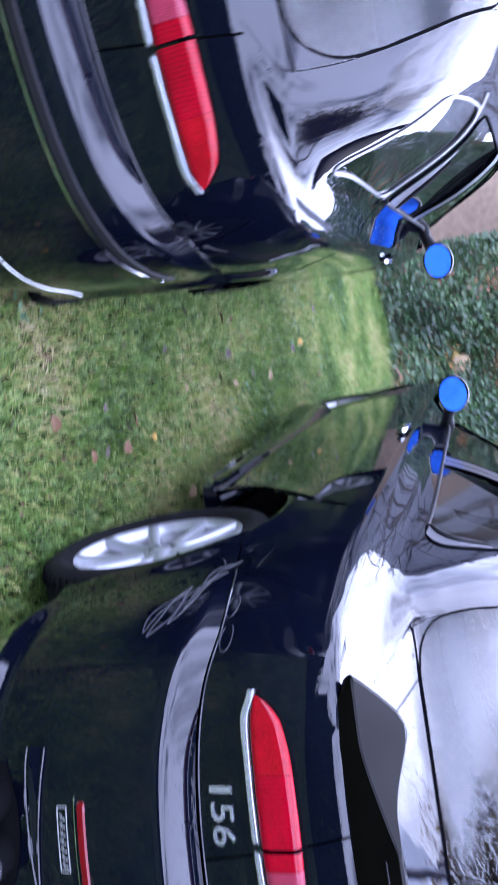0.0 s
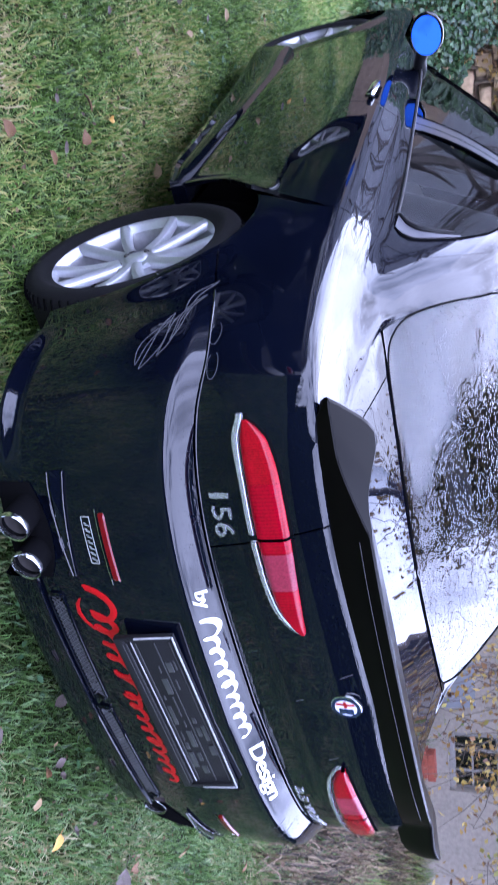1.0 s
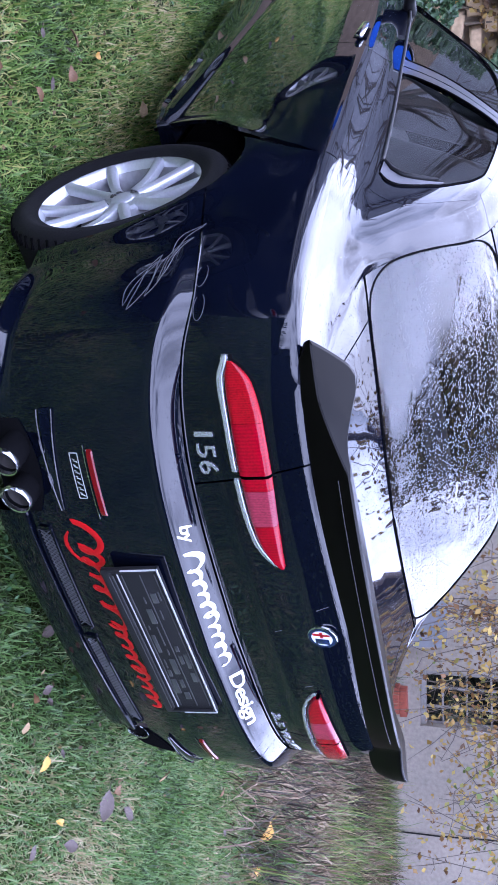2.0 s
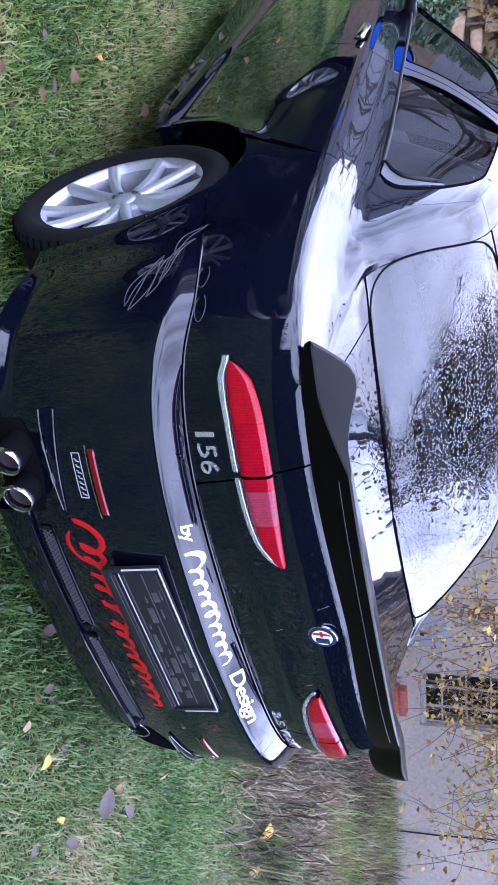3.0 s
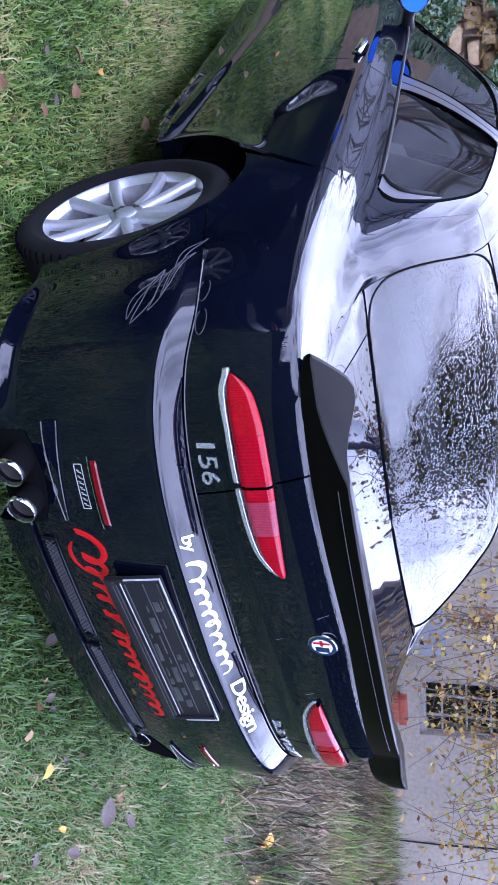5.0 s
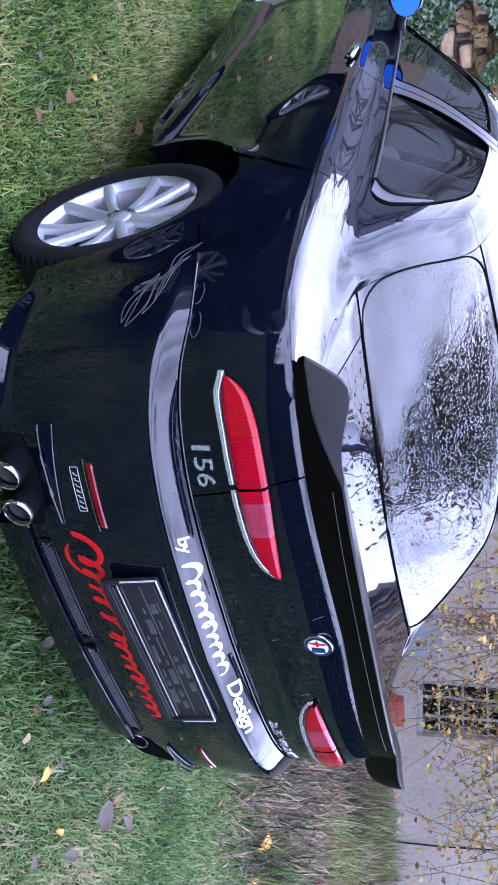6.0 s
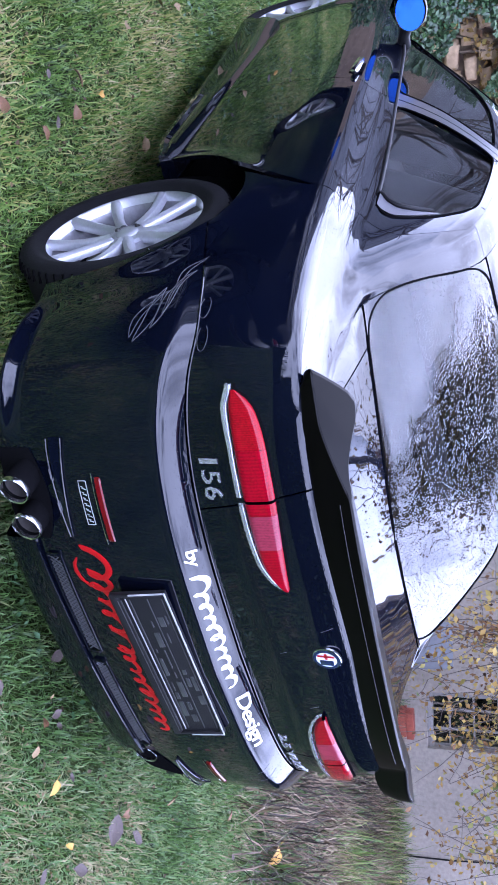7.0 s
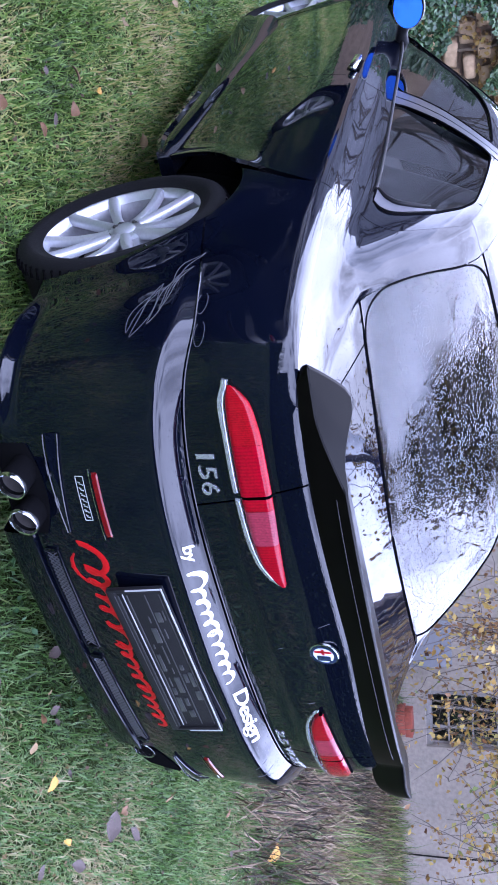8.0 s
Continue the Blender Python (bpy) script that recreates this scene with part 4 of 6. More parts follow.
def spoiler(car):
    """A wing on the boot lid whose left end is cut off aslant."""
    xs = np.concatenate([np.linspace(-0.735, -0.48, 44), np.linspace(-0.46, 0.48, 46), np.linspace(0.50, 0.64, 14), np.linspace(0.65, 0.765, 28)])
    rows = []
    # the wing stands right on the lid's upper edge; both ends lift off it
    lip = edge(np.linspace(0, 0.8, 30))
    for x in xs:
        q = abs(x) / 0.72
        end = min(1.0, max(0.0, (abs(x) - 0.52) / 0.19))
        tip = min(1.0, max(0.0, (x - 0.66) / 0.106))
        close = (1 - tip ** 2.2) ** (1 / 2.2)
        te = min(float(np.interp(abs(x), lip[:, 0], lip[:, 1])) - 0.002, 0.165) + 0.03 * (1 - close)
        fe = 0.310 - 0.005 * end ** 2 - 0.08 * (1 - close)
        deck = 0.972 - 0.026 * q ** 3
        base = 0.944 - 0.008 * q ** 3
        top = base + 0.068 * (1 - 0.12 * end ** 2) + (0.010 * tip if x > 0 else 0)
        front = deck + 0.003 + 0.72 * end * (top - deck)
        lift = min(1.0, max(0.0, (abs(x) - 0.63) / (0.136 if x > 0 else 0.107)))
        lift = 1 - math.sqrt(1 - lift * lift)
        if x < -0.47:
            te = float(pchip([-0.735, -0.725, -0.70, -0.67, -0.62, -0.50, -0.47], [0.242, 0.240, 0.230, 0.212, 0.184, 0.149, 0.1425], x))
            fe = float(pchip([-0.735, -0.725, -0.70, -0.63, -0.56, -0.47], [0.246, 0.252, 0.266, 0.296, 0.308, 0.310], x))
            rise = float(smooth01(-0.49, -0.60, x))
            top += 0.014 * rise
            front += (top - front) * rise
        base += lift * (top - 0.016 - base)
        low = (1 - lift) * 0.03
        foot = (deck - 0.03) * (1 - lift) + (base - 0.002) * lift
        zt = lambda f: front + (top - front) * f
        d = fe - te
        sec = [(fe + 0.004 * (1 - lift), foot), (fe, max(front - 0.010, foot + 0.001)), (fe - 0.05 * d, front - 0.001), (fe - 0.32 * d, zt(0.38)), (te + 0.17 * d, zt(0.88)),
               (te + 0.05 * d, top), (te + 0.02 * d, top - 0.0005), (te, top - 0.004), (te, top - 0.012), (te + 0.001, base + 0.5 * (top - base)), (te + 0.001, base + 0.3 * (top - base)), (te + 0.002, base), (te + 0.008, base - low), (fe + 0.004 * (1 - lift), foot)]
        rows.append([(x, y, z) for y, z in sec])
    bm = bmesh.new()
    add_grid(bm, np.array(rows))
    bmesh.ops.remove_doubles(bm, verts=bm.verts[:], dist=0.0004)
    bmesh.ops.holes_fill(bm, edges=[e for e in bm.edges if e.is_boundary])
    cut = bmesh.ops.bisect_plane(bm, geom=bm.verts[:] + bm.edges[:] + bm.faces[:], plane_co=(-0.60, 0.282, 1.019), plane_no=(-0.36, -0.42, 0.835), clear_outer=True)
    rim = [g for g in cut["geom_cut"] if isinstance(g, bmesh.types.BMEdge)]
    ring = {v for e in rim for v in e.verts}
    mid = sum((v.co for v in ring), Vector()) / len(ring)
    across = Vector((0.9, -0.44, 0.28)).normalized()
    no = Vector((-0.36, -0.42, 0.835)).normalized()
    across = (across - no * across.dot(no)).normalized()
    along = no.cross(across)
    ends = sorted([v.co.copy() for v in ring], key=lambda c: math.atan2((c - mid).dot(along), (c - mid).dot(across)))
    cap = bmesh.new()
    outer = [cap.verts.new(c) for c in ends]
    inner = [cap.verts.new(mid + (c - mid) * 0.93 + no * 0.0025) for c in ends]
    for k in range(len(ends)):
        j = (k + 1) % len(ends)
        cap.faces.new((outer[k], outer[j], inner[j], inner[k]))
    cap.faces.new(inner)
    face_out(cap, (0, 0.24, 0.6))
    bmesh.ops.recalc_face_normals(bm, faces=bm.faces[:])
    face_out(bm, (0, 0.24, 0.96), False)
    sp = part("spoiler", bm, WING, car, "dark glossy boot-lid spoiler with a slanting end")
    part("spoiler_end", cap, WING, sp, "flat slanting end face", False)
    bm = bmesh.new()
    tube(bm, [(x, float(np.interp(abs(x), lip[:, 0], lip[:, 1])) - 0.0035, 0.985) for x in np.linspace(-0.46, 0.5, 30)], 0.0015, 6)
    part("spoiler_joint", bm, BLACK, sp)


def exhaust_tip(car, x, y, z, r=0.045):
    bm = bmesh.new()
    m = Matrix.Translation((x, y, z)) @ Matrix.Rotation(radians(94), 4, "X")
    lathe(bm, [(r - 0.007, 0.004), (r - 0.005, 0.020), (r - 0.002, 0.025), (r, 0.022), (r, 0.006), (r - 0.003, -0.14)], m, 40)
    # the pipe's body is blackened to sink into the shade round it
    tip = part("exhaust_tip", bm, SEAL_AND_SHADE, car, "oval steel exhaust tip")
    bm = bmesh.new()
    lathe(bm, [(r - 0.0055, 0.018), (r - 0.004, 0.026), (r - 0.001, 0.028), (r + 0.001, 0.022), (r, 0.016)], m, 40)
    part("rolled_rim", bm, CHROME, tip, "polished rim")
    bm = bmesh.new()
    lathe(bm, [(0.0, -0.05), (r - 0.012, -0.05), (r - 0.0065, 0.010)], m, 32)
    part("exhaust_bore", bm, SOOT, tip, "sooty inner pipe")


def grille(car, s0, s1, z0, z1, nm="bumper_grille"):
    """A slot, its shaded depth painted as a black patch, with a wire mesh and a lip."""
    bm = bmesh.new()
    lo, hi = (lambda a: np.full(np.shape(a), z0)), (lambda a: np.full(np.shape(a), z1))
    patch(bm, s0, s1, lo, hi, lambda p, q: np.full(p.shape, 0.0015), 20, 4)
    face_out(bm, (0, 2, 0.6))
    g = part(nm, bm, SEAL_AND_SHADE, car, "slot with its shade as a black patch under wire mesh")
    bm = bmesh.new()
    n = int(abs(s1 - s0) / 0.011)
    for k in range(-3, n + 1):
        for sl in (-1, 1):
            t = np.linspace(0, 1, 4)
            s = s0 + (s1 - s0) * (k + 1.5) / n + sl * (t - 0.5) * (z1 - z0) * 0.8
            if min(s) < min(s0, s1) or max(s) > max(s0, s1):
                continue
            ribbon(bm, s, z0 + (z1 - z0) * t, 0.0028, 0.004)
    face_out(bm, (0, 2, 0.6))
    part("wire_mesh", bm, mat("wire", (0.09, 0.09, 0.10), 0.4, 0.6), g)
    bm = bmesh.new()
    for zz, h in ((z0 - 0.004, 0.006), (z1 + 0.003, 0.005)):
        s = np.linspace(s0, s1, 20)
        tube(bm, on_B(s, np.full(20, zz), np.full(20, h * 0.4)), h * 0.55, 8)
    for ss in (s0, s1):
        z = np.linspace(z0, z1, 6)
        tube(bm, on_B(np.full(6, ss), z, np.full(6, 0.004)), 0.005, 8)
    part("slot_lip", bm, PAINT, g)


def mirror(car, left):
    sg = -1 if left else 1
    c = Vector((sg * 0.90, 2.57, 0.953))
    bm = bmesh.new()
    rows = []
    for q in np.linspace(0, 1, 9):
        k = math.sqrt(max(0.0, 1 - q ** 2.4)) * 1.0
        rows.append([(c.x + 0.080 * k * math.cos(a), c.y + 0.02 + 0.10 * q, c.z + 0.066 * k * math.sin(a)) for a in np.linspace(0, 2 * np.pi, 32)])
    add_grid(bm, np.array(rows))
    add_grid(bm, np.array([[(c.x + r * 0.080 * math.cos(a), c.y + 0.02 - 0.006 * (r > 0.9) * (r < 0.98), c.z + r * 0.066 * math.sin(a)) for a in np.linspace(0, 2 * np.pi, 32)] for r in (1.0, 0.94, 0.86, 0.02)]))
    bmesh.ops.remove_doubles(bm, verts=bm.verts[:], dist=0.0005)
    bmesh.ops.recalc_face_normals(bm, faces=bm.faces[:])
    mr = part("door_mirror", bm, PAINT, car, "oval door mirror with blue-tinted glass")
    bm = bmesh.new()
    tl = Matrix.Rotation(radians(7 * sg), 3, "Z") @ Matrix.Rotation(radians(-14), 3, "X")
    lay = [[Vector((r * 0.071 * math.cos(a), -0.004 - 0.0015 * (1 - r * r), r * 0.057 * math.sin(a))) for a in np.linspace(0, 2 * np.pi, 36)] for r in (0.01, 0.5, 0.8, 1.0)]
    add_grid(bm, np.array([[list(c + Vector((0, -0.003, 0)) + tl @ p) for p in r] for r in lay]))
    face_out(bm, (c.x, c.y + 0.3, c.z))
    part("mirror_glass", bm, BLUEGLASS, mr, "blue-tinted mirror glass")
    bm = bmesh.new()
    tube(bm, [(sg * 0.74, 2.72, 0.895), (sg * 0.79, 2.70, 0.905), (sg * 0.835, 2.67, 0.925)], [0.03, 0.024, 0.03], 12)
    part("mirror_foot", bm, BLACK, mr)


def seat(car, x, y, z, w, back_h, tilt=14):
    bm = bmesh.new()
    box(bm, (w, 0.50, 0.16), (x, y, z), None, 0.05, 3)
    st = part("seat_cushion", bm, SEATCLOTH, car, "dark cloth seat")
    bm = bmesh.new()
    box(bm, (w, 0.14, back_h), (x, y - 0.27, z + back_h / 2), Matrix.Rotation(radians(tilt), 3, "X"), 0.05, 3)
    part("seat_back", bm, SEATCLOTH, st)
    return st


def headrest(car, x, y, z):
    bm = bmesh.new()
    box(bm, (0.26, 0.10, 0.16), (x, y, z), Matrix.Rotation(radians(12), 3, "X"), 0.04, 3)
    for d in (-0.05, 0.05):
        tube(bm, [(x + d, y + 0.01, z - 0.16), (x + d, y, z)], 0.006, 6)
    part("headrest", bm, SEATCLOTH, car)


def fit_out(car, tuned):
    hind = glass_line if tuned else (lambda v: 2.05 + 0 * np.asarray(v, float))
    for left in (True, False):
        sg = -1 if left else 1
        tail_light(car, left)
        mirror(car, left)
        # door handles
        for y, z in ((1.955, 0.820),):
            c = on_B(np.array([sg * s_at_y(y)]), np.array([z]), np.array([0.0]))[0]
            bm = bmesh.new()
            box(bm, (0.022, 0.15, 0.030), (c[0] + sg * 0.014, c[1] + 0.045, c[2]), Matrix.Rotation(radians(2), 3, "X"), 0.010, 3)
            part("door_handle", bm, CHROME, car, "bright chrome door handle")
            # flat black slab paints the shade of the hollow behind the handle
            bm = bmesh.new()
            box(bm, (0.006, 0.10, 0.05), (c[0] + sg * 0.001, c[1] + 0.05, c[2] - 0.004), None, 0.0025, 2)
            part("handle_shade", bm, SEAL_AND_SHADE, car)
        # hidden rear handle in the window corner
        bm = bmesh.new()
        skin_T(bm, lambda v: hind(v) + 0.02, lambda v: hind(v) + 0.03 + 0.13 * np.clip((2.5 - v) / 1.3, 0, 1), 1.14, 2.45, 8, 14, left, 0.004)
        face_out(bm, (0, 2, 0.6))
        part("corner_panel", bm, mat("grey_satin_trim", (0.10, 0.10, 0.11), 0.35, 0.2, 0.3), car, "grey corner trim with a hidden handle")
        bm = bmesh.new()
        P = T(hind(np.linspace(1.16, 2.3, 6)) + 0.17 - 0.09 * np.linspace(0, 1, 6), np.linspace(1.16, 2.3, 6), 0.005)
        tube(bm, flip_x(P) if left else P, [0.005, 0.008, 0.009, 0.008, 0.006, 0.003], 8)
        part("corner_handle", bm, BLACK, car)
        # black covers of the middle pillars
        for a, b in ((2.90, 2.982), (2.992, 3.085)):
            bm = bmesh.new()
            skin_T(bm, a, b, 1.14, 3.28, 4, 20, left, 0.0015)
            face_out(bm, (0, 2, 0.6))
            part("pillar_cover", bm, mat("satin_pillar_film", (0.05, 0.052, 0.056), 0.35, 0, 0.2), car, "grey satin pillar cover")
        # waist moulding
        bm = bmesh.new()
        u = np.linspace(2.03, 4.72, 60)
        P = T(u, np.full(60, 1.10), 0.003)
        tube(bm, flip_x(P) if left else P, 0.006, 8)
        part("waist_moulding", bm, BLACK, car)
        # sill
        bm = bmesh.new()
        ys = np.linspace(1.27, 3.125, 40)
        rows = []
        for y in ys:
            q = (y - 1.255) / 1.87
            fl = 0.010 * math.exp(-((y - 1.3) / 0.35) ** 2) + 0.008 + 0.02 * math.exp(-((y - 3.1) / 0.3) ** 2)
            base = float(np.interp(y, _oy, _ox)) - 0.03
            if not tuned:
                fl = 0.004
            hi, lo = 0.350 - 0.03 * (y - 1.27), 0.264 - 0.085 * (y - 1.27) + 0.040 * float(1 - smooth01(1.26, 1.46, y))
            zz = lambda q: lo + (hi - lo) * q
            rows.append([(sg * px, y, zz(pz)) for px, pz in ((base - 0.03, 1.0), (base + 0.012, 0.97), (base + 0.02 + fl * 0.6, 0.85), (base + 0.026 + fl, 0.55), (base + 0.022 + fl, 0.36), (base + 0.030 + fl * 1.1, 0.24), (base + 0.026 + fl * 1.1, 0.05), (base - 0.01, 0.0), (base - 0.12, 0.0))])
        add_grid(bm, np.array(rows))
        n9 = 9
        vs = list(bm.verts)
        bm.faces.new(vs[:n9])
        bm.faces.new(vs[-n9:])
        bmesh.ops.recalc_face_normals(bm, faces=bm.faces[:])
        part("side_sill", bm, PAINT, car, "flared side sill")
        # front seats and headrests
        seat(car, sg * 0.36, 2.25, 0.45, 0.50, 0.62)
        headrest(car, sg * 0.36, 1.86, 1.13)
        headrest(car, sg * 0.36, 1.00 if tuned else 1.06, 1.03)
        # head lamps
        bm = bmesh.new()
        patch(bm, sg * (SMAX - 0.78), sg * (SMAX - 0.42), lambda a: np.full(np.shape(a), 0.60), lambda a: np.full(np.shape(a), 0.69), pad(0.008), 20, 8)
        face_out(bm, (0, 2, 0.6))
        part("head_lamp", bm, CHROME, car, "clear head lamp")
    seat(car, 0, 1.30, 0.45, 1.25, 0.55, 22)
    # front grille shield
    bm = bmesh.new()
    patch(bm, SMAX - 0.12, SMAX, lambda a: np.full(np.shape(a), 0.36), lambda a: np.full(np.shape(a), 0.68), pad(0.012), 10, 16)
    patch(bm, -(SMAX - 0.12), -SMAX, lambda a: np.full(np.shape(a), 0.36), lambda a: np.full(np.shape(a), 0.68), pad(0.012), 10, 16)
    face_out(bm, (0, 2, 0.6))
    part("front_grille", bm, BLACK, car)
    badge(car)
    plate(car, tuned)
    # rounded upper edge of the bumper, along its joint
    bm = bmesh.new()
    q = np.linspace(-1.08, 1.08, 140)
    tube(bm, on_B(q, seam(np.abs(q)) + 0.0005, np.full(140, 0.0004)), 0.0026, 6)
    part("bumper_rim", bm, PAINT, car)
    if not tuned:
        # rubbing strip along the bumper
        for nm, mt, z, w, h in (("rubbing_strip", BLACK, 0.575, 0.022, 0.006), ("strip_trim", CHROME, 0.556, 0.005, 0.004)):
            for sg in (-1, 1):
                bm = bmesh.new()
                s = np.linspace(0.30, 1.02, 50)
                ribbon(bm, sg * s, np.full(50, z), w, h)
                face_out(bm, (0, 2, 0.6))
                part(nm, bm, mt, car)
        bm = bmesh.new()
        s = np.linspace(-1.05, 1.05, 120)
        ribbon(bm, s, np.full(120, 0.33), 0.004, 0.002)
        face_out(bm, (0, 2, 0.6))
        part("bumper_joint", bm, CHROME, car)
        exhaust_tip(car, -0.5, 0.10, 0.27, 0.03)
        return
    spoiler(car)
    # model figures and engine figures on the lid
    for fig, sa, sb in (("1", -0.583, -0.572), ("5", -0.556, -0.525), ("6", -0.518, -0.486)):
        part("model_figure", lettering(fig, sa, sb, 0.694, 0.736, 0.003, 0.0, -0.002), BRIGHT, car, f"chrome figure {fig}")
    part("engine_lettering", lettering("2.5 V6 24V", 0.360, 0.640, 0.683, 0.706), BRIGHT, car, "chrome lettering 2.5 V6 24V")
    # white running script on the bumper ledge and red script below it
    scrawl(car, "white_script", DECALWHITE, -0.312, -0.268, 0.633, 0.025, 1, 0.0075, 0.9)
    scrawl(car, "white_script", DECALWHITE, -0.262, 0.062, 0.634, 0.0145, 9, 0.0056, 0.9)
    part("white_word", lettering("by", -0.385, -0.332, 0.632, 0.653, 0.0015, 0.35), DECALWHITE, car, "white film word by")
    part("white_word", lettering("Design", 0.112, 0.342, 0.629, 0.657, 0.0015, 0.35), DECALWHITE, car, "white film word Design")
    bm = bmesh.new()
    ribbon(bm, [-0.372, -0.352, -0.330, -0.308, -0.285], [0.366, 0.352, 0.349, 0.356, 0.376], [0.004, 0.010, 0.013, 0.012, 0.008])
    face_out(bm, (0, 2, 0.6))
    part("red_script", bm, DECALRED, car, "red film flourish")
    for a, b, z, h, n, w, lean, cap in ((-0.400, -0.330, 0.384, 0.066, 1, 0.016, 0.35, 1.0), (-0.335, -0.160, 0.380, 0.042, 4, 0.014, 0.45, 1.6),
                                        (-0.145, -0.080, 0.378, 0.056, 1, 0.016, 0.45, 1.0), (-0.085, 0.262, 0.384, 0.031, 8, 0.0125, 0.5, 1.0)):
        scrawl(car, "red_script", DECALRED, a, b, z, h, n, w, lean, cap)
    # reflectors and a small outlined plaque
    for sg in (-1, 1):
        bm = bmesh.new()
        patch(bm, sg * 0.575, sg * 0.415, lambda a: np.full(np.shape(a), 0.468), lambda a: np.full(np.shape(a), 0.487), pad(0.005, 0.05, 0.3), 16, 6)
        face_out(bm, (0, 2, 0.6))
        part("reflector", bm, REDDARK, car, "slim red reflector")
        bm = bmesh.new()
        ribbon(bm, sg * np.linspace(0.578, 0.412, 16), np.full(16, 0.464), 0.0025, 0.002)
        face_out(bm, (0, 2, 0.6))
        part("reflector_edge", bm, CHROME, car)
        # crease fins over the tail pipes
        bm = bmesh.new()
        # a blade that stands out at its lower edge and runs to a point
        mid = lambda a: 0.376 + 0.10 * (a - 0.43) ** 2
        patch(bm, sg * 0.650, sg * 0.430, lambda a: mid(a) - 0.002 - 0.010 * np.clip((a - 0.43) / 0.2, 0, 1), lambda a: mid(a) + 0.003 + 0.016 * np.clip((a - 0.43) / 0.2, 0, 1),
              lambda p, q: (1 - p * 0.9) * np.where(q < 0.18, -0.004 + 0.020 * q / 0.18, 0.011 * (1 - q) / 0.82 + 0.005), 24, 9)
        face_out(bm, (0, 2, 0.6), False)
        fin = part("bumper_fin", bm, PAINT, car)
        bm = bmesh.new()
        q = np.linspace(0.648, 0.432, 24)
        rise = np.clip((q - 0.43) / 0.2, 0, 1)
        tube(bm, on_B(sg * q, mid(q) + 0.003 + 0.016 * rise, np.full(24, 0.004)), 0.0026, 6)
        tube(bm, on_B(sg * q, mid(q) - 0.002 - 0.006 * rise, 0.006 + 0.012 * rise), 0.0026, 6)
        part("fin_edge", bm, PAINT, fin, "rounded bright edge of the fin")
    bm = bmesh.new()
    for z in (0.428, 0.447):
        ribbon(bm, np.linspace(-0.562, -0.462, 14), np.full(14, z), 0.0022)
    for s in (-0.562, -0.462):
        ribbon(bm, np.full(6, s), np.linspace(0.428, 0.447, 6), 0.0022)
    for k in range(7):
        s = -0.55 + 0.0125 * k
        ribbon(bm, np.linspace(s, s + 0.008, 5), np.array([0.432, 0.438, 0.434, 0.442, 0.443]), 0.0025)
    face_out(bm, (0, 2, 0.6))
    part("plaque_outline", bm, mat("plaque_silver", (0.42, 0.42, 0.42), 0.4, 0.6), car, "small silver outlined plaque")
    # tail pipes on black patches that paint the cut-outs' shade, mesh slots between them
    for sg in (-1, 1):
        bm = bmesh.new()
        patch(bm, sg * 0.63, sg * 0.42, lambda a: np.full(np.shape(a), 0.226), lambda a: 0.345 - 3.0 * (a - 0.525) ** 2, lambda p, q: np.full(p.shape, 0.002), 20, 8)
        face_out(bm, (0, 2, 0.6))
        part("cutout_shade", bm, SEAL_AND_SHADE, car, "black patch for the shade in the tail pipe cut-out")
        if sg < 0:
            exhaust_tip(car, -0.585, 0.075, 0.292, 0.036)
            exhaust_tip(car, -0.492, 0.058, 0.293, 0.036)
        else:
            exhaust_tip(car, 0.455, 0.100, 0.272, 0.034)
    grille(car, -0.375, -0.055, 0.288, 0.318)
    grille(car, -0.015, 0.365, 0.284, 0.314)
    grille(car, 0.70, 0.90, 0.36, 0.39)
    # lower lip of the bumper
    bm = bmesh.new()
    s = np.linspace(-0.415, 0.43, 40)
    P = np.stack([on_B(s, np.full(40, 0.271), np.full(40, 0.002)), on_B(s, np.full(40, 0.269), np.full(40, 0.009)), on_B(s, np.full(40, 0.264), np.full(40, 0.011)), on_B(s, np.full(40, 0.246), np.full(40, 0.006)), B(s, 0.226) + (0, -0.006, -0.004), B(s, 0.226) + (0, -0.003, -0.036), B(s, 0.226) + (0, 0.006, -0.050), B(s, 0.226) + (0, 0.09, -0.058)], 1)
    add_grid(bm, P)
    face_out(bm, (0, 2, 0.6))
    part("lower_lip", bm, PAINT, car)
    for sg in (-1, 1):
        bm = bmesh.new()
        patch(bm, sg * 0.64, sg * 1.04, lambda a: 0.240 + 0.0 * a, lambda a: 0.300 + 0.0 * a,
              lambda p, q: np.sin(np.pi * np.clip(p, 0, 1)) ** 0.35 * np.where(q < 0.2, -0.004 + 0.032 * q / 0.2, 0.028 * ((1 - q) / 0.8) ** 1.6 - 0.001), 30, 12)
        face_out(bm, (0, 2, 0.6), False)
        part("bumper_flare", bm, PAINT, car)
    # flame outlines on the flank behind the wheel
    t = np.linspace(0, 1, 30)
    for s0, z0, ln, hh, ph in ((-0.83, 0.560, 0.16, 0.030, 0.0), (-0.86, 0.588, 0.15, 0.022, 0.7), (-0.90, 0.604, 0.16, 0.016, 1.4), (-0.99, 0.612, 0.13, 0.018, 2.0), (-0.84, 0.545, 0.13, 0.020, 2.6)):
        s = s0 - ln * t
        mid = z0 + 0.045 * t + 0.008 * np.sin(5 * t + ph)
        w = hh * np.sin(np.pi * t) ** 0.8 * (1 - 0.4 * t)
        bm = bmesh.new()
        ribbon(bm, np.r_[s, s[::-1]], np.r_[mid + w / 2, (mid - w / 2)[::-1]], 0.0022)
        face_out(bm, (0, 2, 0.6))
        part("flame_film", bm, DECALGREY, car, "thin grey flame outline film")
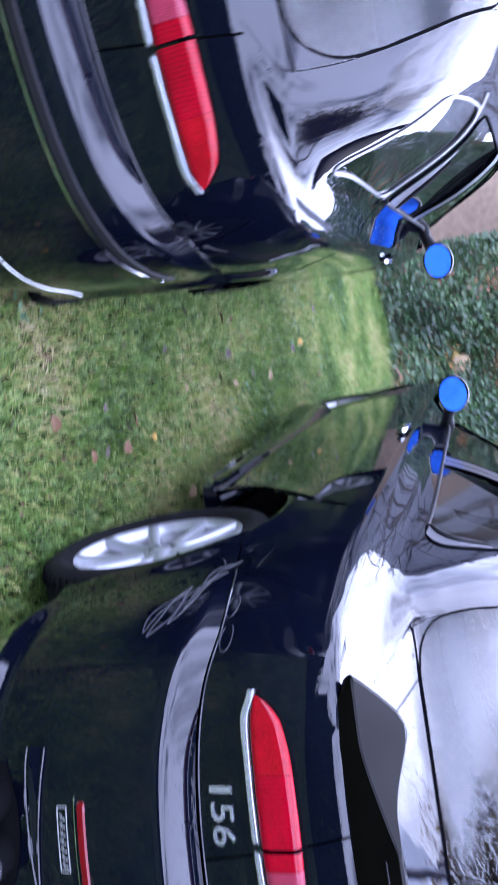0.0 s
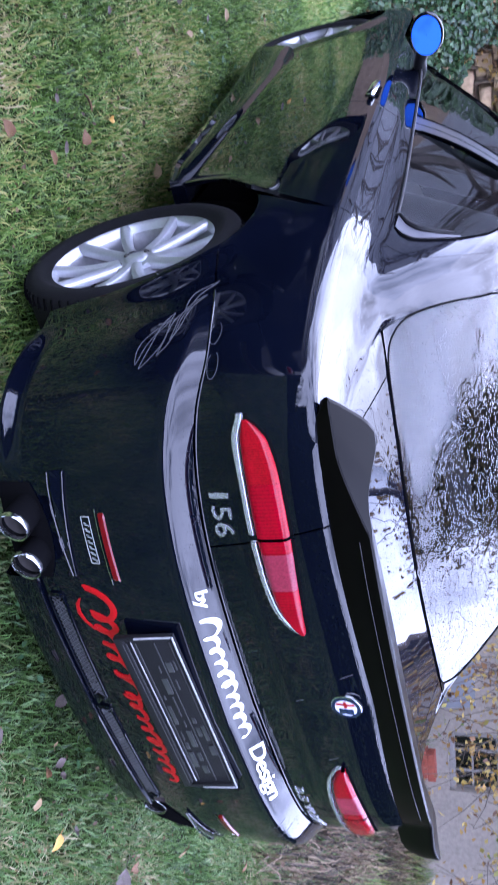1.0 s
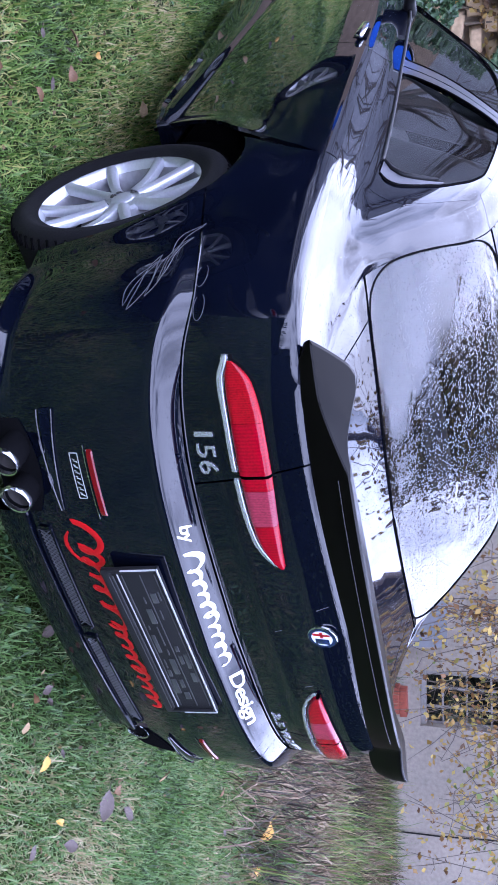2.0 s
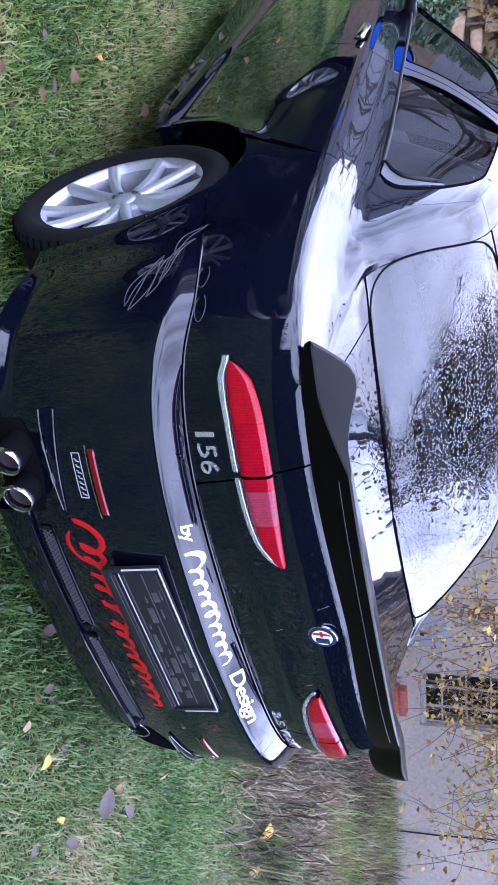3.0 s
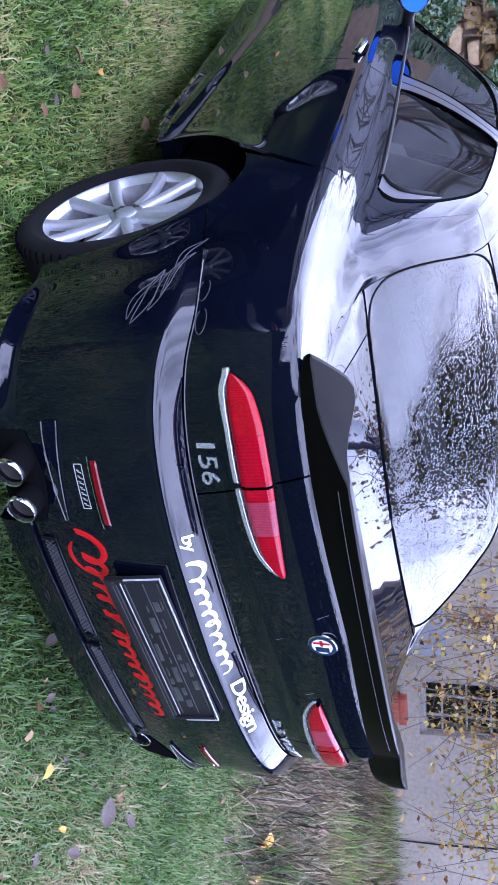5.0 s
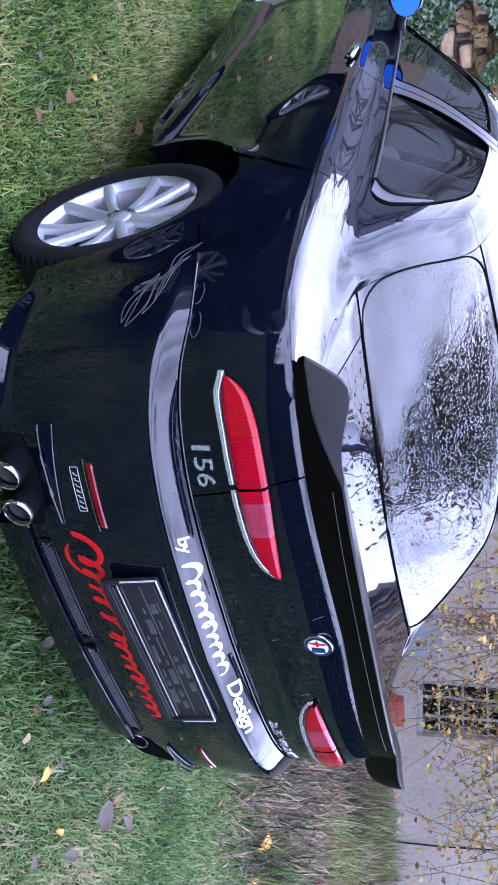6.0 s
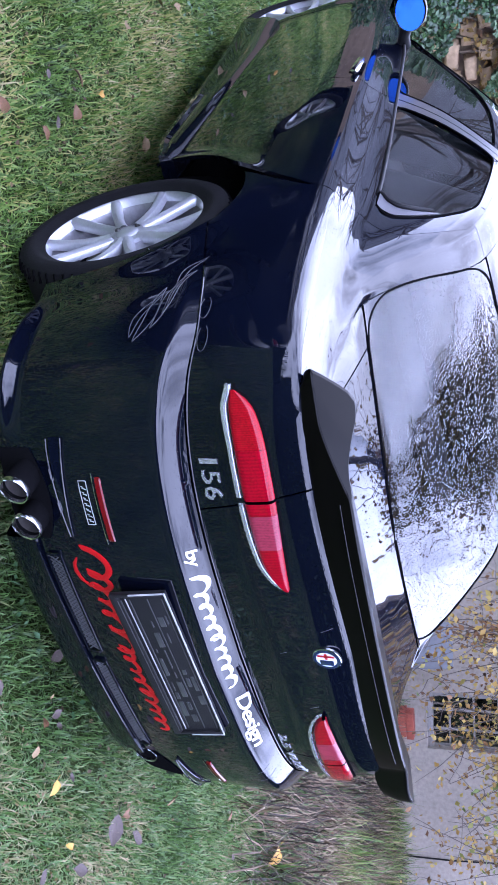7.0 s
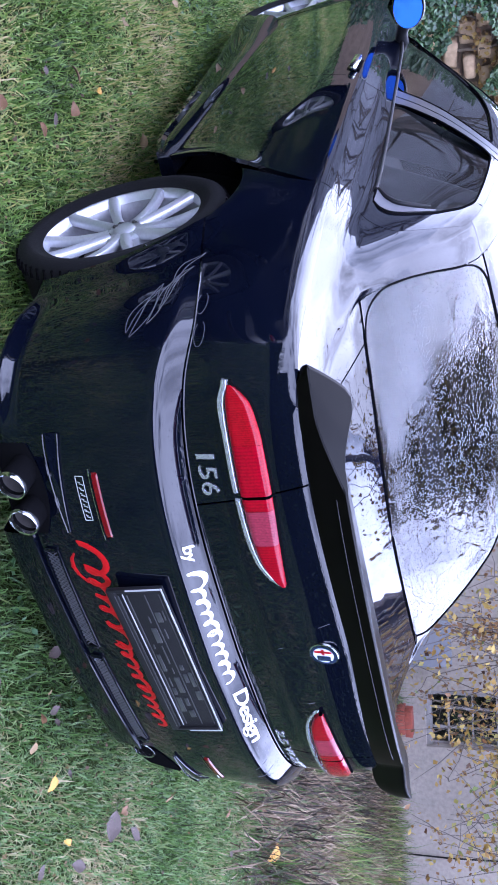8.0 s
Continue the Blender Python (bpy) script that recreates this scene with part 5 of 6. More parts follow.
    for s0, z0 in ((-0.845, 0.708), (-0.93, 0.700)):
        a = np.linspace(0.4, 5.6, 24)
        bm = bmesh.new()
        ribbon(bm, s0 - 0.032 * np.cos(a), z0 + 0.012 * np.sin(a), 0.0020)
        face_out(bm, (0, 2, 0.6))
        part("flame_film", bm, DECALGREY, car, "thin grey flame outline film")
    # scratches in the lid's paint
    SCRATCH = mat("bare_scratch", (0.10, 0.10, 0.11), 0.6)
    for s0, z0, ln in ((-0.10, 0.915, 0.05), (0.56, 0.86, 0.06), (-0.02, 0.79, 0.03), (0.2, 0.83, 0.04), (0.45, 0.645, 0.05), (0.5, 0.65, 0.07)):
        t = np.linspace(0, 1, 8)
        bm = bmesh.new()
        ribbon(bm, s0 + ln * 0.2 * t, z0 - ln * t * 0.6, 0.0012, 0.0006)
        face_out(bm, (0, 2, 0.6))
        part("paint_scratch", bm, SCRATCH, car)


car_1 = car_body("dark blue-green four-door saloon with rear spoiler, parked on grass", True, False)
fit_out(car_1, True)
car_2 = car_body("dark estate car without spoiler, parked on grass", False, True)
fit_out(car_2, False)
car_2.matrix_world = pose(-2.30, 0.20, 0, 0, 0, 1.4)

# ---- ground and surroundings ----


def leaf_material(name, stops, rough=0.6, through=0.25):
    """Leaf and blade colours, picked anew for each loose piece."""
    m = bpy.data.materials.new(name)
    m.use_nodes = True
    nt = m.node_tree
    p = nt.nodes["Principled BSDF"]
    p.inputs["Roughness"].default_value = rough
    geo = nt.nodes.new("ShaderNodeNewGeometry")
    ramp = nt.nodes.new("ShaderNodeValToRGB")
    els = ramp.color_ramp.elements
    els[0].position, els[0].color = stops[0][0], (*stops[0][1], 1)
    els[1].position, els[1].color = stops[-1][0], (*stops[-1][1], 1)
    for pos, col in stops[1:-1]:
        e = els.new(pos)
        e.color = (*col, 1)
    co = nt.nodes.new("ShaderNodeTexCoord")
    nz = nt.nodes.new("ShaderNodeTexNoise")
    nz.inputs["Scale"].default_value = 1.6
    nz.inputs["Detail"].default_value = 3
    nt.links.new(co.outputs["Object"], nz.inputs["Vector"])
    mix = nt.nodes.new("ShaderNodeMath")
    mix.operation = "MULTIPLY_ADD"
    mix.inputs[1].default_value = 0.7
    nt.links.new(geo.outputs["Random Per Island"], mix.inputs[0])
    sub = nt.nodes.new("ShaderNodeMath")
    sub.operation = "MULTIPLY_ADD"
    sub.inputs[1].default_value = 1.6
    sub.inputs[2].default_value = -0.65
    nt.links.new(nz.outputs["Fac"], sub.inputs[0])
    nt.links.new(sub.outputs[0], mix.inputs[2])
    nt.links.new(mix.outputs[0], ramp.inputs["Fac"])
    nt.links.new(ramp.outputs["Color"], p.inputs["Base Color"])
    tr = nt.nodes.new("ShaderNodeBsdfTranslucent")
    nt.links.new(ramp.outputs["Color"], tr.inputs["Color"])
    ms = nt.nodes.new("ShaderNodeMixShader")
    ms.inputs["Fac"].default_value = through
    nt.links.new(p.outputs[0], ms.inputs[1])
    nt.links.new(tr.outputs[0], ms.inputs[2])
    nt.links.new(ms.outputs[0], nt.nodes["Material Output"].inputs["Surface"])
    return m


def soup(name, verts, faces3, faces4, material):
    """One mesh from arrays of corners."""
    me = bpy.data.meshes.new(name)
    n3, n4 = len(faces3), len(faces4)
    me.vertices.add(len(verts))
    me.vertices.foreach_set("co", np.ascontiguousarray(verts, np.float32).ravel())
    me.loops.add(3 * n3 + 4 * n4)
    me.loops.foreach_set("vertex_index", np.r_[np.ravel(faces3), np.ravel(faces4)].astype(np.int32))
    me.polygons.add(n3 + n4)
    me.polygons.foreach_set("loop_start", np.r_[np.arange(n3) * 3, 3 * n3 + np.arange(n4) * 4].astype(np.int32))
    me.update(calc_edges=True)
    me.materials.append(material)
    return me


rng = np.random.default_rng(7)


def ground_z(x, y):
    x, y = np.asarray(x, float), np.asarray(y, float)
    return 0.012 * np.sin(1.7 * x + 0.6) * np.cos(1.3 * y) + 0.008 * np.sin(3.1 * x - 2.2 * y) - 0.012


def blades(name, x, y, length, width, material, lean=0.7, droop=0.5, z0=None):
    """Bent blades, each two faces and a tip."""
    n = len(x)
    z = ground_z(x, y) if z0 is None else z0
    th = rng.uniform(0, 2 * np.pi, n)
    dx, dy = np.cos(th), np.sin(th)
    ln = rng.normal(1, 0.3, n).clip(0.35, 1.9) * length
    le = np.abs(rng.normal(0, lean, n)).clip(0, 1.35)
    le2 = (le + np.abs(rng.normal(0, droop, n))).clip(0, 1.9)
    w = width * rng.uniform(0.6, 1.4, n)
    P = np.stack([x, y, z], 1)
    A = np.stack([np.sin(le) * dx, np.sin(le) * dy, np.cos(le)], 1) * (ln * 0.55)[:, None]
    C = np.stack([np.sin(le2) * dx, np.sin(le2) * dy, np.cos(le2)], 1) * (ln * 0.45)[:, None]
    tw = th + np.pi / 2 + rng.normal(0, 0.6, n)
    S = np.stack([np.cos(tw), np.sin(tw), 0 * tw], 1) * (w / 2)[:, None]
    V = np.stack([P - S, P + S, P + A + S * 0.9, P + A - S * 0.9, P + A + C], 1).reshape(-1, 3)
    k = np.arange(n) * 5
    return soup(name, V, np.stack([k + 3, k + 2, k + 4], 1), np.stack([k, k + 1, k + 2, k + 3], 1), material)


def leaves(name, P, size, material, face=None, spread=0.9):
    """Folded leaves of four corners and a tip at the places P."""
    n = len(P)
    d = rng.normal(0, 1, (n, 3))
    if face is not None:
        d = d * spread + np.asarray(face, float)
    d /= np.linalg.norm(d, axis=1, keepdims=True)
    a = np.cross(d, rng.normal(0, 1, (n, 3)))
    a /= np.linalg.norm(a, axis=1, keepdims=True)
    b = np.cross(d, a)
    s = (size * rng.uniform(0.55, 1.3, n))[:, None]
    V = np.stack([P - a * s * 0.5, P + b * s * 0.34 + d * s * 0.10 - a * s * 0.05, P + a * s * 0.55, P - b * s * 0.34 + d * s * 0.10 - a * s * 0.05], 1).reshape(-1, 3)
    k = np.arange(n) * 4
    return soup(name, V, np.r_[np.stack([k, k + 1, k + 2], 1), np.stack([k, k + 2, k + 3], 1)], np.zeros((0, 4), int), material)


SOIL = mat("lawn_soil", (0.018, 0.026, 0.007), 0.95, 0, 0, 0.5, 55, 0.6, 2.2, 0.05)
X, Y = np.meshgrid(np.linspace(-12, 14, 210), np.linspace(-8, 12, 160), indexing="ij")
bm = grid_bm(np.stack([X, Y, ground_z(X, Y)], -1))
# the sheet runs on to the horizon
ring = [(-12, -8), (14, -8), (14, 12), (-12, 12)]
far = [(-400, -400), (400, -400), (400, 400), (-400, 400)]
for k in range(4):
    a, b = ring[k], ring[(k + 1) % 4]
    c, d = far[(k + 1) % 4], far[k]
    bm.faces.new([bm.verts.new((*p, -0.03)) for p in (a, b, c, d)])
face_out(bm, (0, 0, -500))
tagged(part("ground", bm, SOIL, None), "damp green autumn lawn", "lawn", kind="structure")

LAWN = leaf_material("grass_blade", [(0.0, (0.014, 0.034, 0.007)), (0.28, (0.045, 0.095, 0.014)), (0.48, (0.080, 0.160, 0.038)), (0.66, (0.125, 0.200, 0.06)), (0.82, (0.21, 0.215, 0.095)), (1.0, (0.34, 0.27, 0.16))], 0.45, 0.3)
STRAW = leaf_material("dry_straw", [(0.0, (0.008, 0.006, 0.004)), (0.35, (0.030, 0.021, 0.012)), (0.55, (0.105, 0.070, 0.040)), (0.75, (0.22, 0.16, 0.10)), (0.9, (0.30, 0.235, 0.155)), (1.0, (0.07, 0.11, 0.02))], 0.7, 0.15)


def spot(n, x0, x1, y0, y1):
    return rng.uniform(x0, x1, n), rng.uniform(y0, y1, n)


def tagged_stuff(name, me, label, category):
    return tagged(link_mesh(name, me), label, category, kind="stuff")


# lighter, yellower copy of the lawn colours, with the lane's sunlight painted in
LAWN_LIT = leaf_material("sunlit_grass_blade", [(0.0, (0.022, 0.050, 0.008)), (0.28, (0.075, 0.145, 0.018)), (0.48, (0.140, 0.25, 0.050)), (0.66, (0.23, 0.33, 0.08)), (0.82, (0.42, 0.38, 0.13)), (1.0, (0.52, 0.42, 0.24))], 0.45, 0.35)
x, y = spot(105000, -1.9, -0.55, -0.3, 7.0)
y = y - np.abs(rng.normal(0, 0.25, len(y))) * (y < 0.3)
tagged_stuff("grass", blades("grass", x, y, 0.044, 0.0044, LAWN_LIT, 1.0, 0.7), "yellow-green uncut lawn grass between the cars, lightened as if sunlit", "grass")
x, y = spot(165000, -0.7, 3.3, -1.3, 2.2)
# the lawn thins out softly towards its edges
x, y = np.concatenate([x, rng.uniform(-2.4, -0.6, 16000), rng.uniform(-2.4, 3.6, 16000)]), np.concatenate([y, rng.uniform(-1.7, -0.2, 16000), -1.2 - np.abs(rng.normal(0, 0.8, 16000))])
x = x + rng.normal(0, 0.12, len(x))
tagged_stuff("grass", blades("grass", x, y, 0.042, 0.0041, LAWN, 1.0, 0.7), "green lawn grass behind the car", "grass")
x, y = spot(150000, -8.8, 9.3, -6.9, 6.9)
keep = ~((x > -1.8) & (x < 3.1) & (y > -1.6) & (y < 2.2)) & ~((x > -1.8) & (x < -0.65) & (y > 0))
x, y = x[keep], y[keep]
tagged_stuff("grass", blades("grass", x, y, 0.085, 0.011, LAWN), "rough lawn grass", "grass")
# dry, trampled stalks towards the house
x, y = spot(40000, 1.2, 6.6, -0.8, 3.6)
keep = (x * 0.62 + y * 0.78 + 0.25 * np.sin(3 * x) + 0.2 * np.sin(5 * y + x) + rng.normal(0, 0.35, len(x))) > 2.0
x, y = x[keep], y[keep]
tagged_stuff("dry_grass", blades("dry_grass", x, y, 0.19, 0.0065, STRAW, 1.0, 0.7), "pale dry trampled stalks", "dry grass")
x, y = spot(9000, 2.4, 6.6, 0.2, 3.6)
TUFT = leaf_material("tall_grass", [(0.0, (0.03, 0.07, 0.012)), (0.5, (0.09, 0.16, 0.03)), (0.8, (0.20, 0.24, 0.06)), (1.0, (0.34, 0.28, 0.13))], 0.5, 0.3)
keep = (np.sin(2.3 * x + 1) * np.sin(3.1 * y) > 0.35)
tagged_stuff("tall_grass", blades("tall_grass", x[keep], y[keep], 0.26, 0.006, TUFT, 0.45, 0.6), "taller grass tufts near the house", "grass")
# clover and broad weeds in the lawn
x, y = spot(15000, -1.9, 3.0, -1.2, 6.8)
keep = np.sin(2.9 * x + 1.3 * y) + np.sin(4.7 * y - 2 * x) > 0.75
WEED = leaf_material("weed_leaf", [(0.0, (0.03, 0.08, 0.03)), (0.6, (0.07, 0.15, 0.06)), (1.0, (0.12, 0.20, 0.09))], 0.5, 0.25)
P = np.stack([x[keep], y[keep], ground_z(x[keep], y[keep]) + rng.uniform(0.012, 0.045, keep.sum())], 1)
tagged_stuff("weed", leaves("weed", P, 0.026, WEED, (0, 0, 1), 0.45), "broad green weed leaves in the lawn", "weed")

# fallen leaves, each one a thing
LEAF_MATS = [mat("yellow_leaf", (0.38, 0.21, 0.03), 0.6, 0, 0, 0.3, 80, 0.2, 20), mat("brown_leaf", (0.12, 0.058, 0.022), 0.7, 0, 0, 0.35, 80, 0.2, 20),
             mat("pale_leaf", (0.20, 0.135, 0.065), 0.7, 0, 0, 0.3, 80, 0.2, 20), mat("grey_brown_leaf", (0.065, 0.048, 0.04), 0.7, 0, 0, 0.3, 80, 0.2, 20)]
LEAF_NAMES = ["yellow", "brown", "pale tan", "grey-brown"]


def leaf_mesh(k):
    bm = bmesh.new()
    rows = []
    for q in np.linspace(0, 1, 7):
        w = 0.30 * math.sin(math.pi * q ** 0.8) ** 0.8 + 0.012 + 0.03 * math.sin(9 * q + k)
        rows.append([(c * w, q - 0.5, 0.10 * abs(c) * w * 4 + 0.12 * math.sin(3 * q + k) * (1 + 0.5 * c)) for c in (-1, -0.5, 0, 0.5, 1)])
    add_grid(bm, np.array(rows))
    tube(bm, [(0, -0.5, 0.02), (0.03, -0.68, 0.05), (0.02, -0.85, 0.10)], 0.012, 5)
    me = bpy.data.meshes.new("fallen_leaf")
    bm.to_mesh(me)
    bm.free()
    me.shade_smooth()
    me.materials.append(LEAF_MATS[k])
    return me


LEAF_MESH = [leaf_mesh(k) for k in range(4)]


def drop_leaf(x, y, size, k):
    ob = tagged(new("fallen_leaf", LEAF_MESH[k]), f"curled {LEAF_NAMES[k]} autumn leaf lying on the grass", "leaf", "fallen leaves")
    ob.matrix_world = pose(x, y, float(ground_z(x, y)) + 0.038 + rng.uniform(0, 0.012), rng.uniform(-25, 25), rng.uniform(-25, 25), rng.uniform(0, 360)) @ Matrix.Scale(size, 4)


drop_leaf(2.60, 0.85, 0.13, 0)
drop_leaf(0.845, 0.03, 0.10, 3)
drop_leaf(1.02, 0.10, 0.07, 3)
drop_leaf(-1.03, 1.36, 0.06, 1)
drop_leaf(-0.77, 1.80, 0.06, 2)
drop_leaf(0.22, 0.08, 0.045, 2)
for n, (x0, x1, y0, y1) in ((34, (-1.45, -0.95, 0.2, 4.5)), (46, (0.4, 2.6, -0.9, 0.9)), (30, (-0.6, 1.6, -0.6, 0.3)), (24, (2.0, 4.5, 0.2, 2.2))):
    for _ in range(n):
        drop_leaf(rng.uniform(x0, x1), rng.uniform(y0, y1), rng.uniform(0.028, 0.06), int(rng.choice([0, 1, 1, 2, 2, 3, 1, 3])))

# ---- the house at the lawn's edge ----
PLASTER = mat("grey_plaster", (0.245, 0.215, 0.175), 0.92, 0, 0, 0.28, 28, 0.5, 1.6)
FRAMEW = mat("weathered_frame", (0.20, 0.19, 0.175), 0.7, 0, 0, 0.3, 60, 0.3)
ROOM_SHADE = mat("room_shade", (0.02, 0.02, 0.022), 0.9)
BRICK = mat("red_brick", (0.22, 0.05, 0.028), 0.85, 0, 0, 0.3, 40, 0.4)
house = thing("wall_house", "grey plastered house wall with a small barred window", "wall", kind="structure")
house.matrix_world = pose(3.30, 5.14, 0, 0, 0, -38)
# along the wall: x; outwards: -y
WX0, WX1, WZ0, WZ1, WH = 2.28, 2.80, 0.33, 1.25, 2.7
bm = bmesh.new()
for sz, at in (((2.6 + WX0, 0.35, WH), ((WX0 - 2.6) / 2, 0.175, WH / 2)), ((7.0 - WX1, 0.35, WH), ((7.0 + WX1) / 2, 0.175, WH / 2)),
               ((WX1 - WX0, 0.35, WZ0 + 0.3), ((WX0 + WX1) / 2, 0.175, (WZ0 - 0.3) / 2)), ((WX1 - WX0, 0.35, WH - WZ1), ((WX0 + WX1) / 2, 0.175, (WH + WZ1) / 2))):
    box(bm, sz, at)
part("plaster_wall", bm, PLASTER, house)
bm = bmesh.new()
box(bm, (10.2, 0.9, 0.08), (2.2, -0.1, WH + 0.04), None, 0.02)
part("eave", bm, mat("eave_board", (0.12, 0.09, 0.07), 0.8), house, "dark wooden eave")
win = new("window_1")
win.parent = house
win["label"] = "small window with weathered bars"
for sz, at in (((0.05, 0.06, WZ1 - WZ0), (WX0 + 0.025, 0.10, (WZ0 + WZ1) / 2)), ((0.025, 0.06, WZ1 - WZ0), (WX1 - 0.0125, 0.14, (WZ0 + WZ1) / 2)), ((WX1 - WX0, 0.06, 0.05), ((WX0 + WX1) / 2, 0.10, WZ1 - 0.025)), ((WX1 - WX0, 0.08, 0.05), ((WX0 + WX1) / 2, 0.09, WZ0 + 0.025))):
    bm = bmesh.new()
    box(bm, sz, at, None, 0.006)
    part("window_frame", bm, FRAMEW, win)
for x in (WX0 + 0.17, WX0 + 0.35):
    bm = bmesh.new()
    box(bm, (0.022, 0.03, WZ1 - WZ0 - 0.08), (x, 0.085, (WZ0 + WZ1) / 2), None, 0.005)
    part("window_bar", bm, FRAMEW, win)
for z in (WZ0 + 0.20, WZ0 + 0.42, WZ0 + 0.64):
    bm = bmesh.new()
    box(bm, (WX1 - WX0 - 0.08, 0.022, 0.018), ((WX0 + WX1) / 2, 0.088, z), None, 0.004)
    part("window_bar", bm, FRAMEW, win)
bm = bmesh.new()
box(bm, (WX1 - WX0 - 0.05, 0.006, WZ1 - WZ0 - 0.05), ((WX0 + WX1) / 2, 0.12, (WZ0 + WZ1) / 2))
part("pane", bm, GLASS, win).visible_shadow = False
# near-black board behind the pane stands in for the unlit room's shade
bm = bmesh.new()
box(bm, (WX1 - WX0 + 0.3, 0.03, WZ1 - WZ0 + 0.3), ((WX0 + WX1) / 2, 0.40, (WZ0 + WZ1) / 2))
part("interior_shade_board", bm, ROOM_SHADE, win)
# cable down the wall
bm = bmesh.new()
tube(bm, [(3.82, -0.012, -0.05), (3.81, -0.012, 0.5), (3.78, -0.012, 1.0), (3.76, -0.012, 2.6)], 0.007, 6)
tagged(part("wall_cable", bm, BLACK, house), "thin dark cable")
# bricks and a pale board leaning at the wall's foot
for k in range(4):
    bm = bmesh.new()
    box(bm, (0.25, 0.12, 0.065), (0, 0, 0), None, 0.006)
    b = tagged(part("brick", bm, BRICK, None), "loose red brick stacked beside the house wall", "brick", "stacked bricks")
    b.matrix_world = house.matrix_world @ pose(2.46 + 0.02 * (k % 2), -0.32, 0.03 + 0.066 * k, 0, 0, 3 * k)
bm = bmesh.new()
box(bm, (0.42, 0.03, 0.62), (0, 0, 0.31), None, 0.004)
b = tagged(part("board", bm, mat("pale_board", (0.125, 0.13, 0.14), 0.6, 0, 0, 0.15, 12, 0.2), None), "pale bluish board leaning on the house wall", "board")
b.matrix_world = house.matrix_world @ pose(1.82, -0.22, -0.01, -14, 0, 0)

# ---- garden wall with ivy beyond the cars ----
STONE = mat("sand_stone", (0.36, 0.255, 0.15), 0.9, 0, 0, 0.35, 22, 0.5, 4)
EARTH = mat("bare_earth_bank", (0.20, 0.145, 0.10), 0.95, 0, 0, 0.35, 18, 0.6, 2)
garden = thing("wall_garden", "old sandstone garden wall partly under ivy", "wall", kind="structure")
bm = bmesh.new()
box(bm, (11.0, 0.4, 1.5), (-4.0, 7.35, 0.70))
part("wall_core", bm, EARTH, garden, "brown earth-rendered wall")
stone_meshes = []
for k in range(5):
    bm = bmesh.new()
    box(bm, (0.27, 0.15, 0.135), (0, 0, 0), None, 0.028, 2)
    for v in bm.verts:
        v.co += Vector((rng.normal(0, 0.011), rng.normal(0, 0.012), rng.normal(0, 0.010)))
    me = bpy.data.meshes.new("stone")
    bm.to_mesh(me)
    bm.free()
    me.shade_smooth()
    me.materials.append(STONE)
    stone_meshes.append(me)
for row in range(10):
    x = -0.9 + 0.14 * (row % 2)
    while x < 1.5:
        ob = link_mesh("stone", stone_meshes[int(rng.integers(5))], garden)
        ob.matrix_local = pose(x, 7.10 + rng.normal(0, 0.03), 0.06 + row * 0.142, rng.normal(0, 3), rng.normal(0, 3), rng.normal(0, 5)) @ Matrix.Diagonal((rng.uniform(0.7, 1.05), 1, rng.uniform(0.8, 1.05), 1))
        x += 0.285
IVY = leaf_material("ivy_leaf", [(0.0, (0.010, 0.028, 0.010)), (0.35, (0.026, 0.062, 0.020)), (0.65, (0.050, 0.100, 0.034)), (0.86, (0.085, 0.13, 0.05)), (0.95, (0.20, 0.05, 0.035)), (1.0, (0.26, 0.14, 0.05))], 0.35, 0.12)
ivy = thing("ivy", "dark green ivy with a few red leaves over the garden wall", "ivy")
n = 26000
P = np.stack([rng.uniform(-1.75, 0.75, n), 6.95 + np.abs(rng.normal(0, 0.10, n)) - 0.12, rng.uniform(0, 1, n) ** 0.8 * 1.9], 1)
bulge = 0.16 * np.sin(3.1 * P[:, 0] + 1) * np.sin(2.6 * P[:, 2]) + 0.10 * np.sin(7 * P[:, 0]) * np.sin(6 * P[:, 2] + 1)
P[:, 1] -= bulge + 0.10
edge_r = 0.30 + 0.20 * np.sin(5 * P[:, 2]) + 0.10 * np.sin(11 * P[:, 2])
keep = (P[:, 0] < edge_r) | (P[:, 2] > 1.15 + 0.15 * np.sin(6 * P[:, 0]))
me = leaves("foliage", P[keep], 0.045, IVY, (0, -1, 0.35), 0.5)
link_mesh("foliage", me, ivy)
bm = bmesh.new()
for k in range(14):
    x0 = rng.uniform(-1.6, 0.4)
    tube(bm, [(x0, 7.04, 0), (x0 + rng.normal(0, 0.1), 7.02, 0.5), (x0 + rng.normal(0, 0.2), 7.02, 1.1), (x0 + rng.normal(0, 0.3), 7.05, 1.6)], [0.02, 0.016, 0.012, 0.006], 6)
part("ivy_stem", bm, mat("ivy_bark", (0.10, 0.075, 0.05), 0.9), ivy)

# ---- autumn tree whose twigs hang before the house ----
BARK = mat("grey_bark", (0.085, 0.07, 0.058), 0.9, 0, 0, 0.4, 30, 0.6, 6)
AUTUMN = leaf_material("autumn_leaf", [(0.0, (0.06, 0.028, 0.014)), (0.3, (0.17, 0.085, 0.028)), (0.55, (0.30, 0.19, 0.04)), (0.8, (0.36, 0.27, 0.07)), (1.0, (0.12, 0.16, 0.03))], 0.6, 0.3)
LITTER = leaf_material("dry_litter", [(0.0, (0.05, 0.03, 0.018)), (0.5, (0.12, 0.075, 0.035)), (0.85, (0.17, 0.12, 0.05)), (1.0, (0.12, 0.12, 0.035))], 0.7, 0.2)
